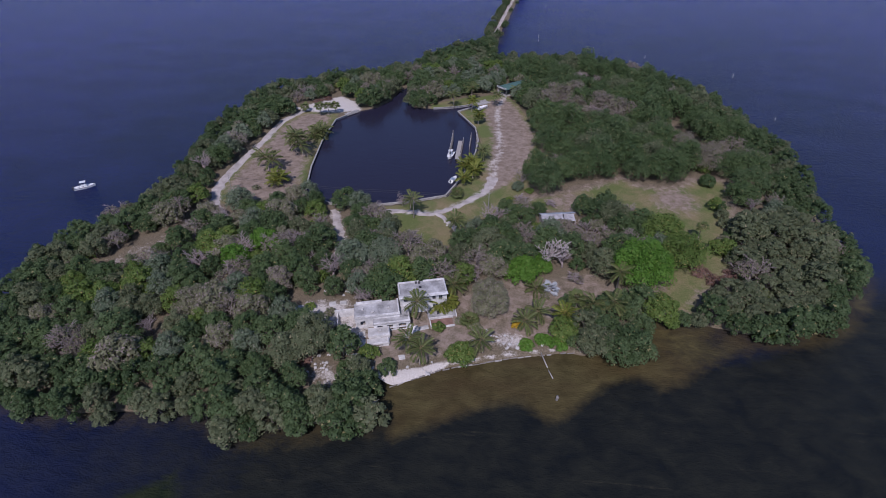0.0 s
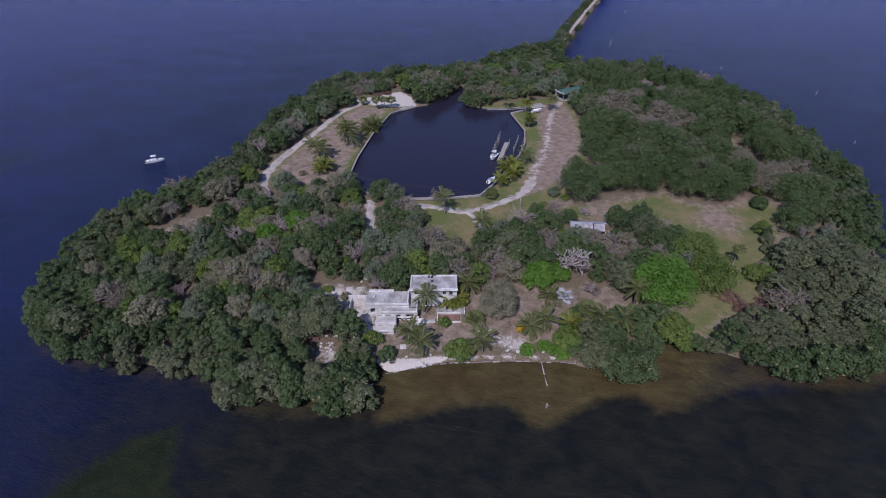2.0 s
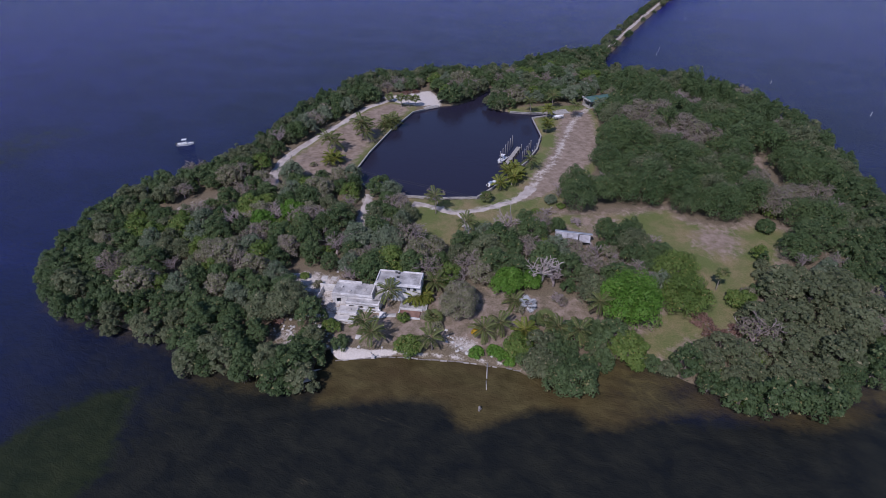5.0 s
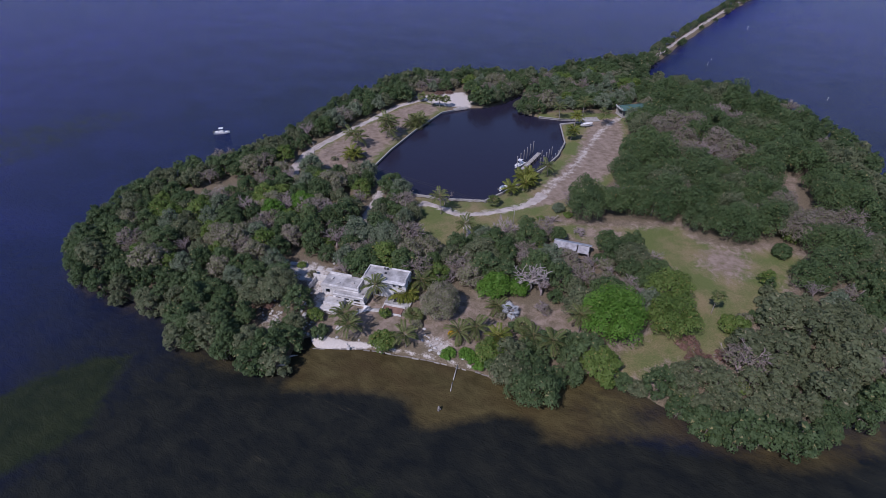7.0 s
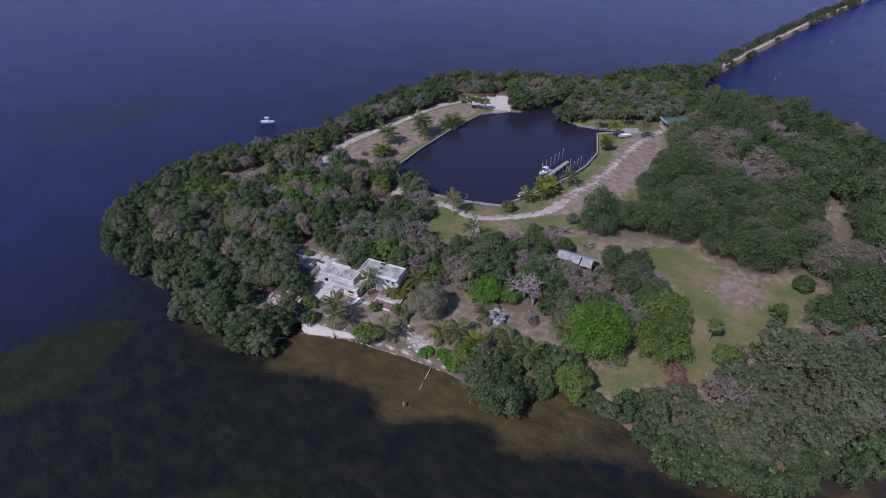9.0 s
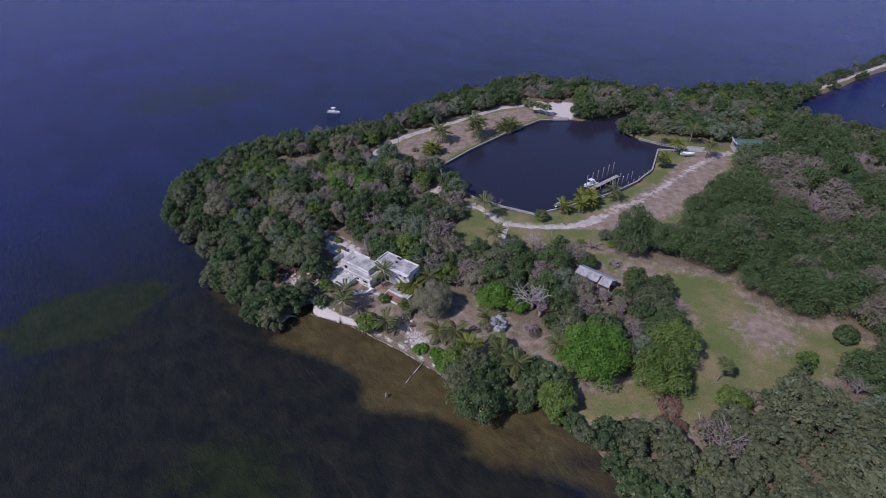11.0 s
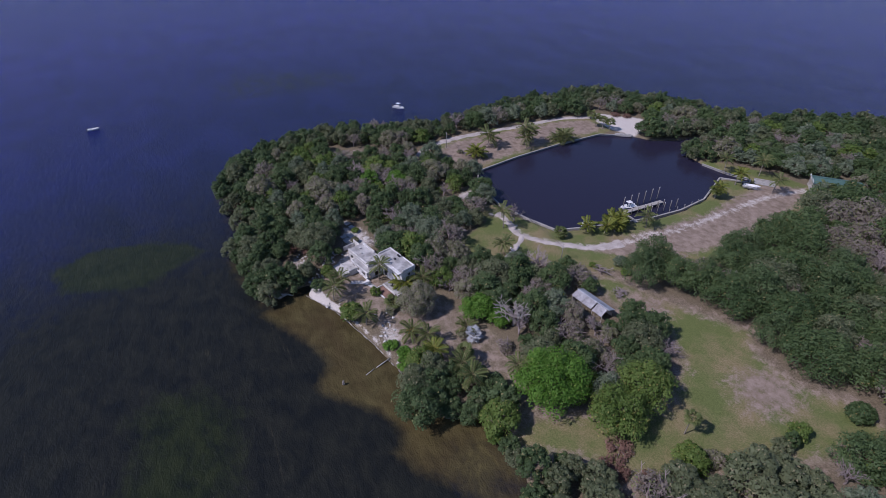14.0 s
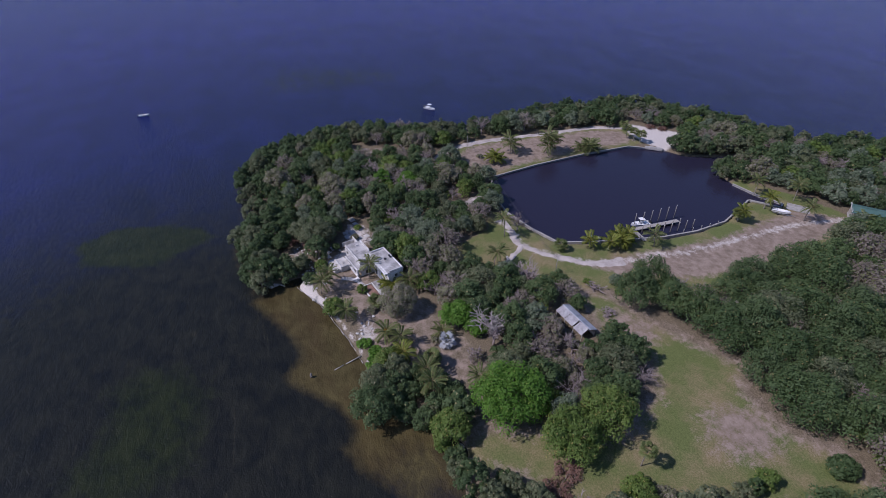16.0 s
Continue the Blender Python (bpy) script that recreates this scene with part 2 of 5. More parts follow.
EAST_GAP = [(68, 230), (74, 239), (79, 232), (79, 214), (84, 204), (78, 199), (71, 212)]
WEST_GAP = [(-115, 108), (-109, 121), (-103, 130), (-97, 143), (-94, 138), (-98, 120), (-102, 112), (-109, 105)]
SOUTH_PATH = [(-56, 146), (-51, 146), (-46, 134), (-42, 124), (-43, 118), (-47, 118), (-48, 126), (-52, 136)]
FRONT_SAND = [(-42, 75), (-34, 72), (-30, 76), (-35, 79)]
PATIO = [(-53, 94), (-47, 100), (-37, 102), (-33, 96), (-28, 92), (-29, 84), (-33, 86), (-36, 90), (-43, 91)]
SHOAL = [(-18, 61), (-9, 66), (0, 71), (7, 73), (13, 68), (17, 70), (21, 74), (26, 79), (34, 82), (38, 78), (43, 80), (52, 87), (62, 92), (74, 93), (86, 98), (96, 108), (106, 124),
         (101, 130), (84, 106), (60, 100), (40, 102), (20, 92), (4, 90), (-10, 84), (-24, 80)]
OLIVE_WEST = [(-57, 50), (-65, 45), (-70, 34), (-74, 18), (-66, 6), (-52, 10), (-47, 24), (-45, 32), (-53, 43)]
OLIVE_SOUTH = [(-3, 34), (3, 25), (16, 26), (28, 18), (44, 30), (34, 50), (12, 54), (0, 46)]
OLIVE_FAR = [(-262, 80), (-245, 135), (-215, 180), (-190, 150), (-186, 90), (-196, 60), (-230, 62)]
WEED = [(-20, 60), (-10, 45), (-5, 32), (2, 23), (8, 21), (18, 23), (25, 10), (60, -30), (150, -10), (150, 110), (104, 122), (60, 96), (20, 86), (-14, 76)]
WEST_ROAD = [(-94, 238), (-100, 222), (-100, 200), (-101, 183), (-101, 166), (-99, 153), (-95, 145), (-89, 138)]
BASIN_ROAD = [(-36, 146), (-30, 147), (-21, 146.5), (-16, 149), (-8, 157), (-3, 164), (-1, 174), (-1, 184), (1, 196)]
CAUSEWAY = [(-9, 366), (-6, 400), (-2, 440), (6, 520), (20, 630), (34, 725), (60, 900), (90, 1100)]


def within(pts, poly):
    """Signed distance of points to a closed line: positive inside."""
    p, q = np.asarray(pts, float), np.asarray(poly, float)
    best, inside = np.full(len(p), 1e9), np.zeros(len(p), bool)
    for a, b in zip(q, np.roll(q, -1, 0)):
        ab, ap = b - a, p - a
        k = np.clip((ap @ ab) / (ab @ ab), 0, 1)
        best = np.minimum(best, np.hypot(*(ap - k[:, None] * ab).T))
        with np.errstate(divide="ignore", invalid="ignore"):
            cross = ((a[1] > p[:, 1]) != (b[1] > p[:, 1])) & (p[:, 0] < ab[0] * (p[:, 1] - a[1]) / (ab[1] if ab[1] else 1e-9) + a[0])
        inside ^= cross
    return np.where(inside, best, -best)


def along(pts, line):
    """Distance of points to an open line."""
    p, q = np.asarray(pts, float), np.asarray(line, float)
    best = np.full(len(p), 1e9)
    for a, b in zip(q, q[1:]):
        ab, ap = b - a, p - a
        k = np.clip((ap @ ab) / (ab @ ab), 0, 1)
        best = np.minimum(best, np.hypot(*(ap - k[:, None] * ab).T))
    return best


def wobble(p, size, amount):
    """Uneven offsets for outlines, so that no shore runs ruler-straight."""
    x, y = p[:, 0] / size, p[:, 1] / size
    return amount * (np.sin(1.7 * x + 2.3 * np.sin(0.9 * y)) + np.sin(2.1 * y + 1.9 * np.sin(1.3 * x + 1.0)) + 0.6 * np.sin(4.3 * x - 3.1 * y)) / 2.6


def land_at(p):
    open_shore = soft(np.minimum(np.minimum(p[:, 0] + 22.5, 24 - p[:, 0]), p[:, 1] - 70.5), 3) * (p[:, 1] < 100)
    return np.maximum(within(p, COAST) + wobble(p, 3.0, 0.5) * (1 - 0.6 * open_shore) - 3.3 * (1 - open_shore), 4.2 + wobble(p, 9, 1.2) - along(p, CAUSEWAY))


LAND_Z = 0.7


def soft(d, w):
    return np.clip(0.5 + d / w, 0, 1)


def sheet(name, xs, ys, height, mat, layer, colours):
    """One grid sheet with a colour layer for its cover."""
    X, Y = np.meshgrid(xs, ys)
    p = np.column_stack([X.ravel(), Y.ravel()])
    z = height(p)
    nx, ny = len(xs), len(ys)
    i = (np.arange(ny - 1)[:, None] * nx + np.arange(nx - 1)).ravel()
    quads = np.column_stack([i, i + 1, i + nx + 1, i + nx]).astype(np.int32)
    me = fast_mesh(name, np.column_stack([p, z]), quads)
    at = me.color_attributes.new(layer, "FLOAT_COLOR", "POINT")
    at.data.foreach_set("color", (lambda c: c if c.shape[1] == 4 else np.column_stack([c, np.ones(len(p))]))(colours(p)).astype(np.float32).ravel())
    me.polygons.foreach_set("use_smooth", np.ones(len(quads), bool))
    me.materials.append(mat)
    return new(name, me)


def fast_mesh(name, verts, quads):
    me = bpy.data.meshes.new(name)
    verts, quads = np.asarray(verts, np.float32), np.asarray(quads, np.int32)
    me.vertices.add(len(verts))
    me.vertices.foreach_set("co", verts.ravel())
    me.loops.add(quads.size)
    me.loops.foreach_set("vertex_index", quads.ravel())
    me.polygons.add(len(quads))
    me.polygons.foreach_set("loop_start", np.arange(len(quads), dtype=np.int32) * quads.shape[1])
    me.update(calc_edges=True)
    return me


def ground_height(p):
    z = np.clip(land_at(p) * 0.42, -1.6, LAND_Z)
    b = within(p, BASIN)
    z = np.where(b > -0.5, np.minimum(z, LAND_Z - np.clip((b + 0.5) / 1.1, 0, 1) * 2.3), z)
    return z + np.where(z >= LAND_Z, wobble(p, 4, 0.05), 0)


def ground_cover(p):
    d = lambda poly: within(p, poly)
    sand = np.maximum.reduce([soft(d(NORTH_SAND), 5), 0.55 * soft(d(FRONT_SAND), 4), soft(np.clip(2.2 - (p[:, 0] + 21) * 0.13, 0.2, 2.2) - np.abs(land_at(p) - 1.0), 1.6) * soft(p[:, 0] + 24, 2) * (p[:, 1] < 92) * (p[:, 0] < 22),
                              0.55 * soft(d(SOUTH_PATH), 3), 0.58 * soft(d(PATIO), 4), 0.55 * soft(5 - np.hypot(p[:, 0] - 5, (p[:, 1] - 90) * 1.6), 6), 0.35 * soft(d(WEST_GAP), 5),
                              0.5 * soft(2.2 - along(p, [(1, 193), (1, 205), (0, 216), (0, 228), (-1, 240), (0, 252), (2, 262)]), 3.5), 0.45 * soft(2.4 - along(p, WEST_ROAD), 2), 0.45 * soft(2.4 - along(p, BASIN_ROAD), 2)])
    grass = np.maximum.reduce([soft(d(WEST_LAWN), 5), soft(d(LAWN), 6), soft(d(EAST_VERGE), 4), 0.5 * soft(d(YARD), 7)])
    earth = np.maximum.reduce([soft(d(APRON), 8), 0.66 * soft(9 - np.hypot(p[:, 0] - 61, (p[:, 1] - 163) * 0.8), 12), 0.62 * soft(9 - np.hypot(p[:, 0] - 26, p[:, 1] - 158), 9), 0.52 * soft(3.5 - np.abs(d(LAWN)), 5), 0.8 * soft(d(WEST_LAWN) - 3, 8),
                               0.58 * soft(d(YARD) - 1, 5), 0.55 * soft(d(EAST_GAP), 4), 0.5 * soft(7 - np.hypot(p[:, 0] - 20, p[:, 1] - 158), 9)])
    return np.column_stack([sand, grass, earth])


ground = sheet("ground", np.r_[-3000, -900, -300, np.arange(-150, 131, 1.2), 300, 900, 3000],
               np.r_[-3000, -900, -200, 0, np.arange(45, 392, 1.2), np.arange(394, 900, 5.0), 1000, 1400, 3000], ground_height, M["ground"], "cover", ground_cover)
tagged(ground, "sandy island ground with dry grass and leaf litter", "ground", kind="structure")


def bed_cover(p):
    shoal = np.maximum(soft(within(p, SHOAL), 5) * np.clip(1.05 - np.maximum(p[:, 0] - 25, 0) / 60, 0.55, 1), 0.56 * soft(land_at(p) + 4.0, 9))
    shoal = np.where(within(p, BASIN) > -3, 0, shoal)
    olive = np.maximum(0.9 * soft(within(p, OLIVE_WEST), 8), 0.62 * soft(within(p, OLIVE_SOUTH), 16))
    olive = np.maximum(olive, 0.46 * soft(within(p, OLIVE_FAR), 40))
    # The wide ring paints near water dark, where steep views reflect little sky.
    weed_and_less_sky = np.maximum(soft(within(p, WEED), 18), np.clip((150 - np.hypot(p[:, 0] - 15, (p[:, 1] - 35) * 1.15)) / 95, 0, 1))
    return np.column_stack([shoal, olive, weed_and_less_sky, soft(within(p, BASIN) + 2, 3)])


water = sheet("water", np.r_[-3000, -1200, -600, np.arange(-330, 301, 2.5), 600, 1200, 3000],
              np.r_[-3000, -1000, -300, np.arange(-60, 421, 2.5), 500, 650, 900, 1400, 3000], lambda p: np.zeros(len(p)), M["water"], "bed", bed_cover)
tagged(water, "dark blue rippled sea water with brown shoals", "water", kind="structure")


def mesh_object(name, verts, faces, mat, smooth=False):
    me = bpy.data.meshes.new(name)
    me.from_pydata([tuple(v) for v in verts], [], [tuple(f) for f in faces])
    if smooth:
        me.polygons.foreach_set("use_smooth", np.ones(len(me.polygons), bool))
    me.materials.append(mat)
    return me


def part(name, me, parent, label="", m=None):
    ob = new(name, me)
    ob.parent = parent
    if m is not None:
        ob.matrix_basis = m
    return tagged(ob, label)


def tube(path, radii, sides=6):
    """A tapered round bar along a line of points."""
    v, f = [], []
    path = [Vector(q) for q in path]
    for k, q in enumerate(path):
        way = (path[min(k + 1, len(path) - 1)] - path[max(k - 1, 0)]).normalized()
        u = way.orthogonal().normalized()
        w = way.cross(u)
        for s in range(sides):
            a = 2 * math.pi * s / sides
            v.append(q + radii[k] * (math.cos(a) * u + math.sin(a) * w))
    for k in range(len(path) - 1):
        for s in range(sides):
            t2 = (s + 1) % sides
            f.append((k * sides + s, k * sides + t2, (k + 1) * sides + t2, (k + 1) * sides + s))
    n = len(path) - 1
    f.append(tuple(range(sides - 1, -1, -1)))
    f.append(tuple(n * sides + s for s in range(sides)))
    return v, f


def joined(pieces):
    v, f = [], []
    for a, b in pieces:
        o = len(v)
        v += [tuple(q) for q in a]
        f += [tuple(i + o for i in face) for face in b]
    return v, f


# ---- trees ----
def crown_blobs(rng, R, H, low, count):
    """The clumps that make up a crown: a broken dome with a lower rim."""
    out = []
    n = int(count * 2.3)
    ax, ay = rng.uniform(0.82, 1.12), rng.uniform(0.82, 1.12)
    for k in range(n):
        a = 2.4 * k + rng.uniform(-0.6, 0.6)
        rad = R * 0.76 * math.sqrt((k + 0.4) / n)
        r = R * rng.uniform(0.16, 0.31)
        top = H * (1 - 0.58 * (rad / R) ** 2) * rng.uniform(0.74, 1.08)
        out.append((rad * math.cos(a) * ax, rad * math.sin(a) * ay, max(low + r * 0.7, top - r * 0.8), r))
    for k in range(count):
        a = 2 * math.pi * (k + rng.uniform(-0.4, 0.4)) / count
        r = R * rng.uniform(0.18, 0.33)
        rad = R * rng.uniform(0.55, 0.82)
        out.append((rad * math.cos(a) * ax, rad * math.sin(a) * ay, max(low + r * 0.7, (low + H) * rng.uniform(0.22, 0.5)), r))
    return np.array(out)


def leaf_cloud(rng, blobs, n, size, lift=0.25):
    """Leaf sprays as small three-sided blades over the clumps."""
    n, size = int(n * 1.6), size * 0.84
    g = np.random.default_rng(rng.randrange(1 << 30))
    w = blobs[:, 3] ** 2
    b = blobs[g.choice(len(blobs), n, p=w / w.sum())]
    d = g.normal(size=(n, 3))
    d[:, 2] = np.where(d[:, 2] < -0.5, -d[:, 2], d[:, 2])
    d /= np.linalg.norm(d, axis=1)[:, None]
    c = b[:, :3] + d * (b[:, 3] * g.uniform(0.72, 1.1, n))[:, None]
    nrm = d + g.normal(size=(n, 3)) * 0.32
    nrm[:, 2] += lift
    nrm /= np.linalg.norm(nrm, axis=1)[:, None]
    u = np.cross(nrm, g.normal(size=(n, 3)))
    u /= np.linalg.norm(u, axis=1)[:, None]
    v = np.cross(nrm, u)
    s = size * g.uniform(0.6, 1.4, n)[:, None]
    verts = np.stack([c - u * s * 0.5 - v * s * 0.4, c + u * s * 0.8 - nrm * s * 0.12, c - u * s * 0.3 + v * s * 0.5], 1).reshape(-1, 3)
    return verts, np.arange(3 * n).reshape(n, 3)


def trunk_parts(rng, blobs, H, girth, roots=0):
    pieces = []
    top = Vector((rng.uniform(-0.3, 0.3), rng.uniform(-0.3, 0.3), H * 0.42))
    pieces.append(tube([(0, 0, -0.6), (0.05, 0, H * 0.2), top], [girth * 1.25, girth, girth * 0.75]))
    for x, y, z, r in blobs[:: max(1, len(blobs) // 7)]:
        mid = Vector((x * 0.45, y * 0.45, (top.z + z) * 0.5))
        pieces.append(tube([top * 0.9, mid, (x, y, z + r * 0.4)], [girth * 0.6, girth * 0.4, girth * 0.12], 5))
    for k in range(roots):
        a = 2 * math.pi * k / roots + rng.uniform(-0.3, 0.3)
        pieces.append(tube([(0, 0, H * 0.2), (0.7 * math.cos(a), 0.7 * math.sin(a), H * 0.14), (1.3 * math.cos(a), 1.3 * math.sin(a), -1.0)], [0.09, 0.07, 0.05], 4))
    return joined(pieces)


def tree(name, label, category, seed, R, H, low, count, n, size, leaf, bark="bark", girth=0.2, roots=0, lift=0.25):
    """A tree: trunk with its limbs, and a crown of leaf sprays."""
    rng = random.Random(seed)
    root = tagged(new(name), label, category)
    blobs = crown_blobs(rng, R, H, low, count)
    part("trunk", mesh_object("trunk", *trunk_parts(rng, blobs, H, girth, roots), M[bark], True), root)
    me = fast_mesh("crown", *leaf_cloud(rng, blobs, n, size, lift))
    me.materials.append(M[leaf])
    part("crown", me, root)
    return root


def twiggy(name, label, category, seed, R, H, bark="twig", depth=4, fine=0.025, leaves=None, trunk_r=0.14):
    """A leafless tree: limbs that fork into thin twigs."""
    rng = random.Random(seed)
    big, thin = [], []

    def grow(p, way, length, r, level):
        q = p + way * length
        mid = p.lerp(q, 0.5) + Vector((rng.uniform(-1, 1), rng.uniform(-1, 1), rng.uniform(-0.4, 0.8))) * length * 0.1
        (big if level > 2 else thin).append(tube([p, mid, q], [r, r * 0.8, r * 0.6], 5 if level > 2 else 3))
        if level:
            for _ in range(3 if level < 4 else 5):
                w = (way + Vector((rng.uniform(-1, 1), rng.uniform(-1, 1), rng.uniform(-0.35, 0.75))) * 0.95).normalized()
                grow(q if rng.random() < 0.7 else mid, w, length * rng.uniform(0.6, 0.85), max(fine, r * 0.58), level - 1)

    grow(Vector((0, 0, -0.4)), Vector((0, 0, 1)), H * 0.26, trunk_r, depth)
    root = tagged(new(name), label, category)
    allv = np.array([v for piece in big + thin for v in piece[0]])
    scale = (R / max(1e-3, np.percentile(np.hypot(allv[:, 0], allv[:, 1]), 97)), H / allv[:, 2].max())

    def fit(pieces):
        v, f = joined(pieces)
        return [(x * scale[0], y * scale[0], z * scale[1] if z > 0 else z) for x, y, z in v], f

    part("limb", mesh_object("limb", *fit(big), M[bark], True), root)
    part("twig_crown", mesh_object("twig_crown", *fit(thin), M[bark]), root)
    if leaves:
        blobs = crown_blobs(rng, R, H, H * 0.3, 9)
        me = fast_mesh("foliage", *leaf_cloud(rng, blobs, leaves[1], leaves[2]))
        me.materials.append(M[leaves[0]])
        part("foliage", me, root)
    return root


def frond_mesh(name, length, droop, pairs, leaf_len, width, mat, fan=False):
    """One palm leaf along +x: a rib with leaflets, or a fan of blades on a stalk."""
    v, f = [], []
    if fan:
        sv, sf = tube([(0, 0, 0), (length * 0.3, 0, length * 0.12), (length * 0.55, 0, length * 0.08)], [0.035, 0.03, 0.02], 4)
        v += [tuple(q) for q in sv]
        f += sf
        c = Vector((length * 0.55, 0, length * 0.08))
        for k in range(pairs):
            a = (k / (pairs - 1) - 0.5) * 4.4
            way = Vector((math.cos(a), math.sin(a), 0))
            side = Vector((-math.sin(a), math.cos(a), 0)) * width
            L = length * 0.5 * (1 - 0.18 * abs(a) / 2.2)
            tip = c + way * L + Vector((0, 0, -droop * L))
            mid = c + way * L * 0.55 + Vector((0, 0, 0.04 * L))
            o = len(v)
            v += [tuple(c), tuple(mid - side), tuple(tip), tuple(mid + side)]
            f.append((o, o + 1, o + 2, o + 3))
    else:
        def rib(s):
            return Vector((length * s * (1 - 0.22 * droop * s * s), 0, length * (0.38 * s - droop * s * s)))
        sv, sf = tube([rib(s) for s in (0, 0.35, 0.7, 1.0)], [0.05, 0.035, 0.022, 0.01], 4)
        v += [tuple(q) for q in sv]
        f += sf
        for k in range(pairs):
            s = 0.16 + 0.84 * k / (pairs - 1)
            L = leaf_len * (0.55 + 0.9 * s * (1.15 - s) * 1.6) * (1 if s < 0.93 else 0.7)
            p = rib(s)
            for sgn in (-1, 1):
                tip = p + Vector((0.5 * L, sgn * 0.82 * L, -0.38 * L))
                mid = p + Vector((0.25 * L, sgn * 0.45 * L, -0.06 * L))
                o = len(v)
                v += [tuple(p), tuple(mid + Vector((-width, 0, 0))), tuple(tip), tuple(mid + Vector((width, 0, 0)))]
                f.append((o, o + 1, o + 2, o + 3))
    return mesh_object(name, v, f, mat)


def palm(label, seed, H, fronds, frond, bark="palm_bark", lean=0.6, girth=0.16, name="palm_tree", stems=None):
    """A palm: bent ringed trunk and a head of separate fronds."""
    rng = random.Random(seed)
    root = tagged(new(name), label, "palm tree")
    for sx, sy, h in stems or [(0, 0, H)]:
        a = rng.uniform(0, 6.28)
        top = Vector((sx + lean * math.cos(a), sy + lean * math.sin(a), h))
        pts = [Vector((sx, sy, -0.3)).lerp(top, k / 8) + Vector((math.cos(a), math.sin(a), 0)) * (-lean * 0.4 * math.sin(math.pi * k / 8)) for k in range(9)]
        part("trunk", mesh_object("trunk", *tube(pts, [girth * (1.5 if k == 0 else 1.0 - 0.04 * k + 0.1 * (k % 2)) for k in range(9)], 7), M[bark], True), root)
        for k in range(fronds):
            rz = 137.5 * k + rng.uniform(-14, 14)
            up = 52 - 82 * (k / fronds) + rng.uniform(-8, 8)
            part("frond", frond, root, m=Matrix.Translation(top) @ pose(0, 0, 0, rng.uniform(-12, 12), -up, rz) @ Matrix.Scale(rng.uniform(0.82, 1.08), 4))
    return root


COCO_FROND = frond_mesh("frond", 4.0, 0.55, 22, 1.0, 0.09, M["palm"])
YELLOW_FROND = frond_mesh("frond", 2.9, 0.5, 18, 0.8, 0.1, M["yellow_palm"])
FAN_FROND = frond_mesh("frond", 2.8, 0.35, 15, 0, 0.13, M["palm"], True)
SILVER_FROND = frond_mesh("frond", 2.8, 0.1, 13, 0, 0.13, M["silver"], True)


def put(proto, x, y, turn=0.0, s=1.0, z=LAND_Z, sz=None):
    m = pose(x, y, z, 0, 0, turn)
    ob = copy_thing(proto, m)
    ob.scale = (s, s, sz or s)
    return ob


MANG = [tree("mangrove_tree", "dense grey-green mangrove tree rooted at the shore", "tree", 10 + k, 3.7, 6.4 + 0.4 * (k % 3), 0.0, 11, 1550, 0.44, "grey_mangrove" if k in (1, 4) else "mangrove", roots=5) for k in range(6)]
HARD = [tree("hardwood_tree", "dark green tropical hardwood tree with a lumpy crown", "tree", 30 + k, 4.6, 7.6 + 0.5 * (k % 2), 0.8, 14, 1850, 0.48, ("broad", "mangrove", "grey_mangrove", "broad", "lime", "mangrove", "feather", "sage")[k], girth=0.26) for k in range(8)]
OAK = [tree("oak_tree", "wide dark green oak tree in the wood", "tree", 70 + k, 6.4, 8.8 + 0.6 * (k % 3), 0.8, 17, 3000, 0.42, ("broad", "mangrove", "broad", "dry_leaf", "grey_mangrove")[k], girth=0.3) for k in range(5)]
DRY = [twiggy("leafless_tree", "leafless grey-brown tree with fine bare twigs", "tree", 50 + k, 3.4, 5.6, leaves=("dry_leaf", 420, 0.36) if k else None) for k in range(3)]

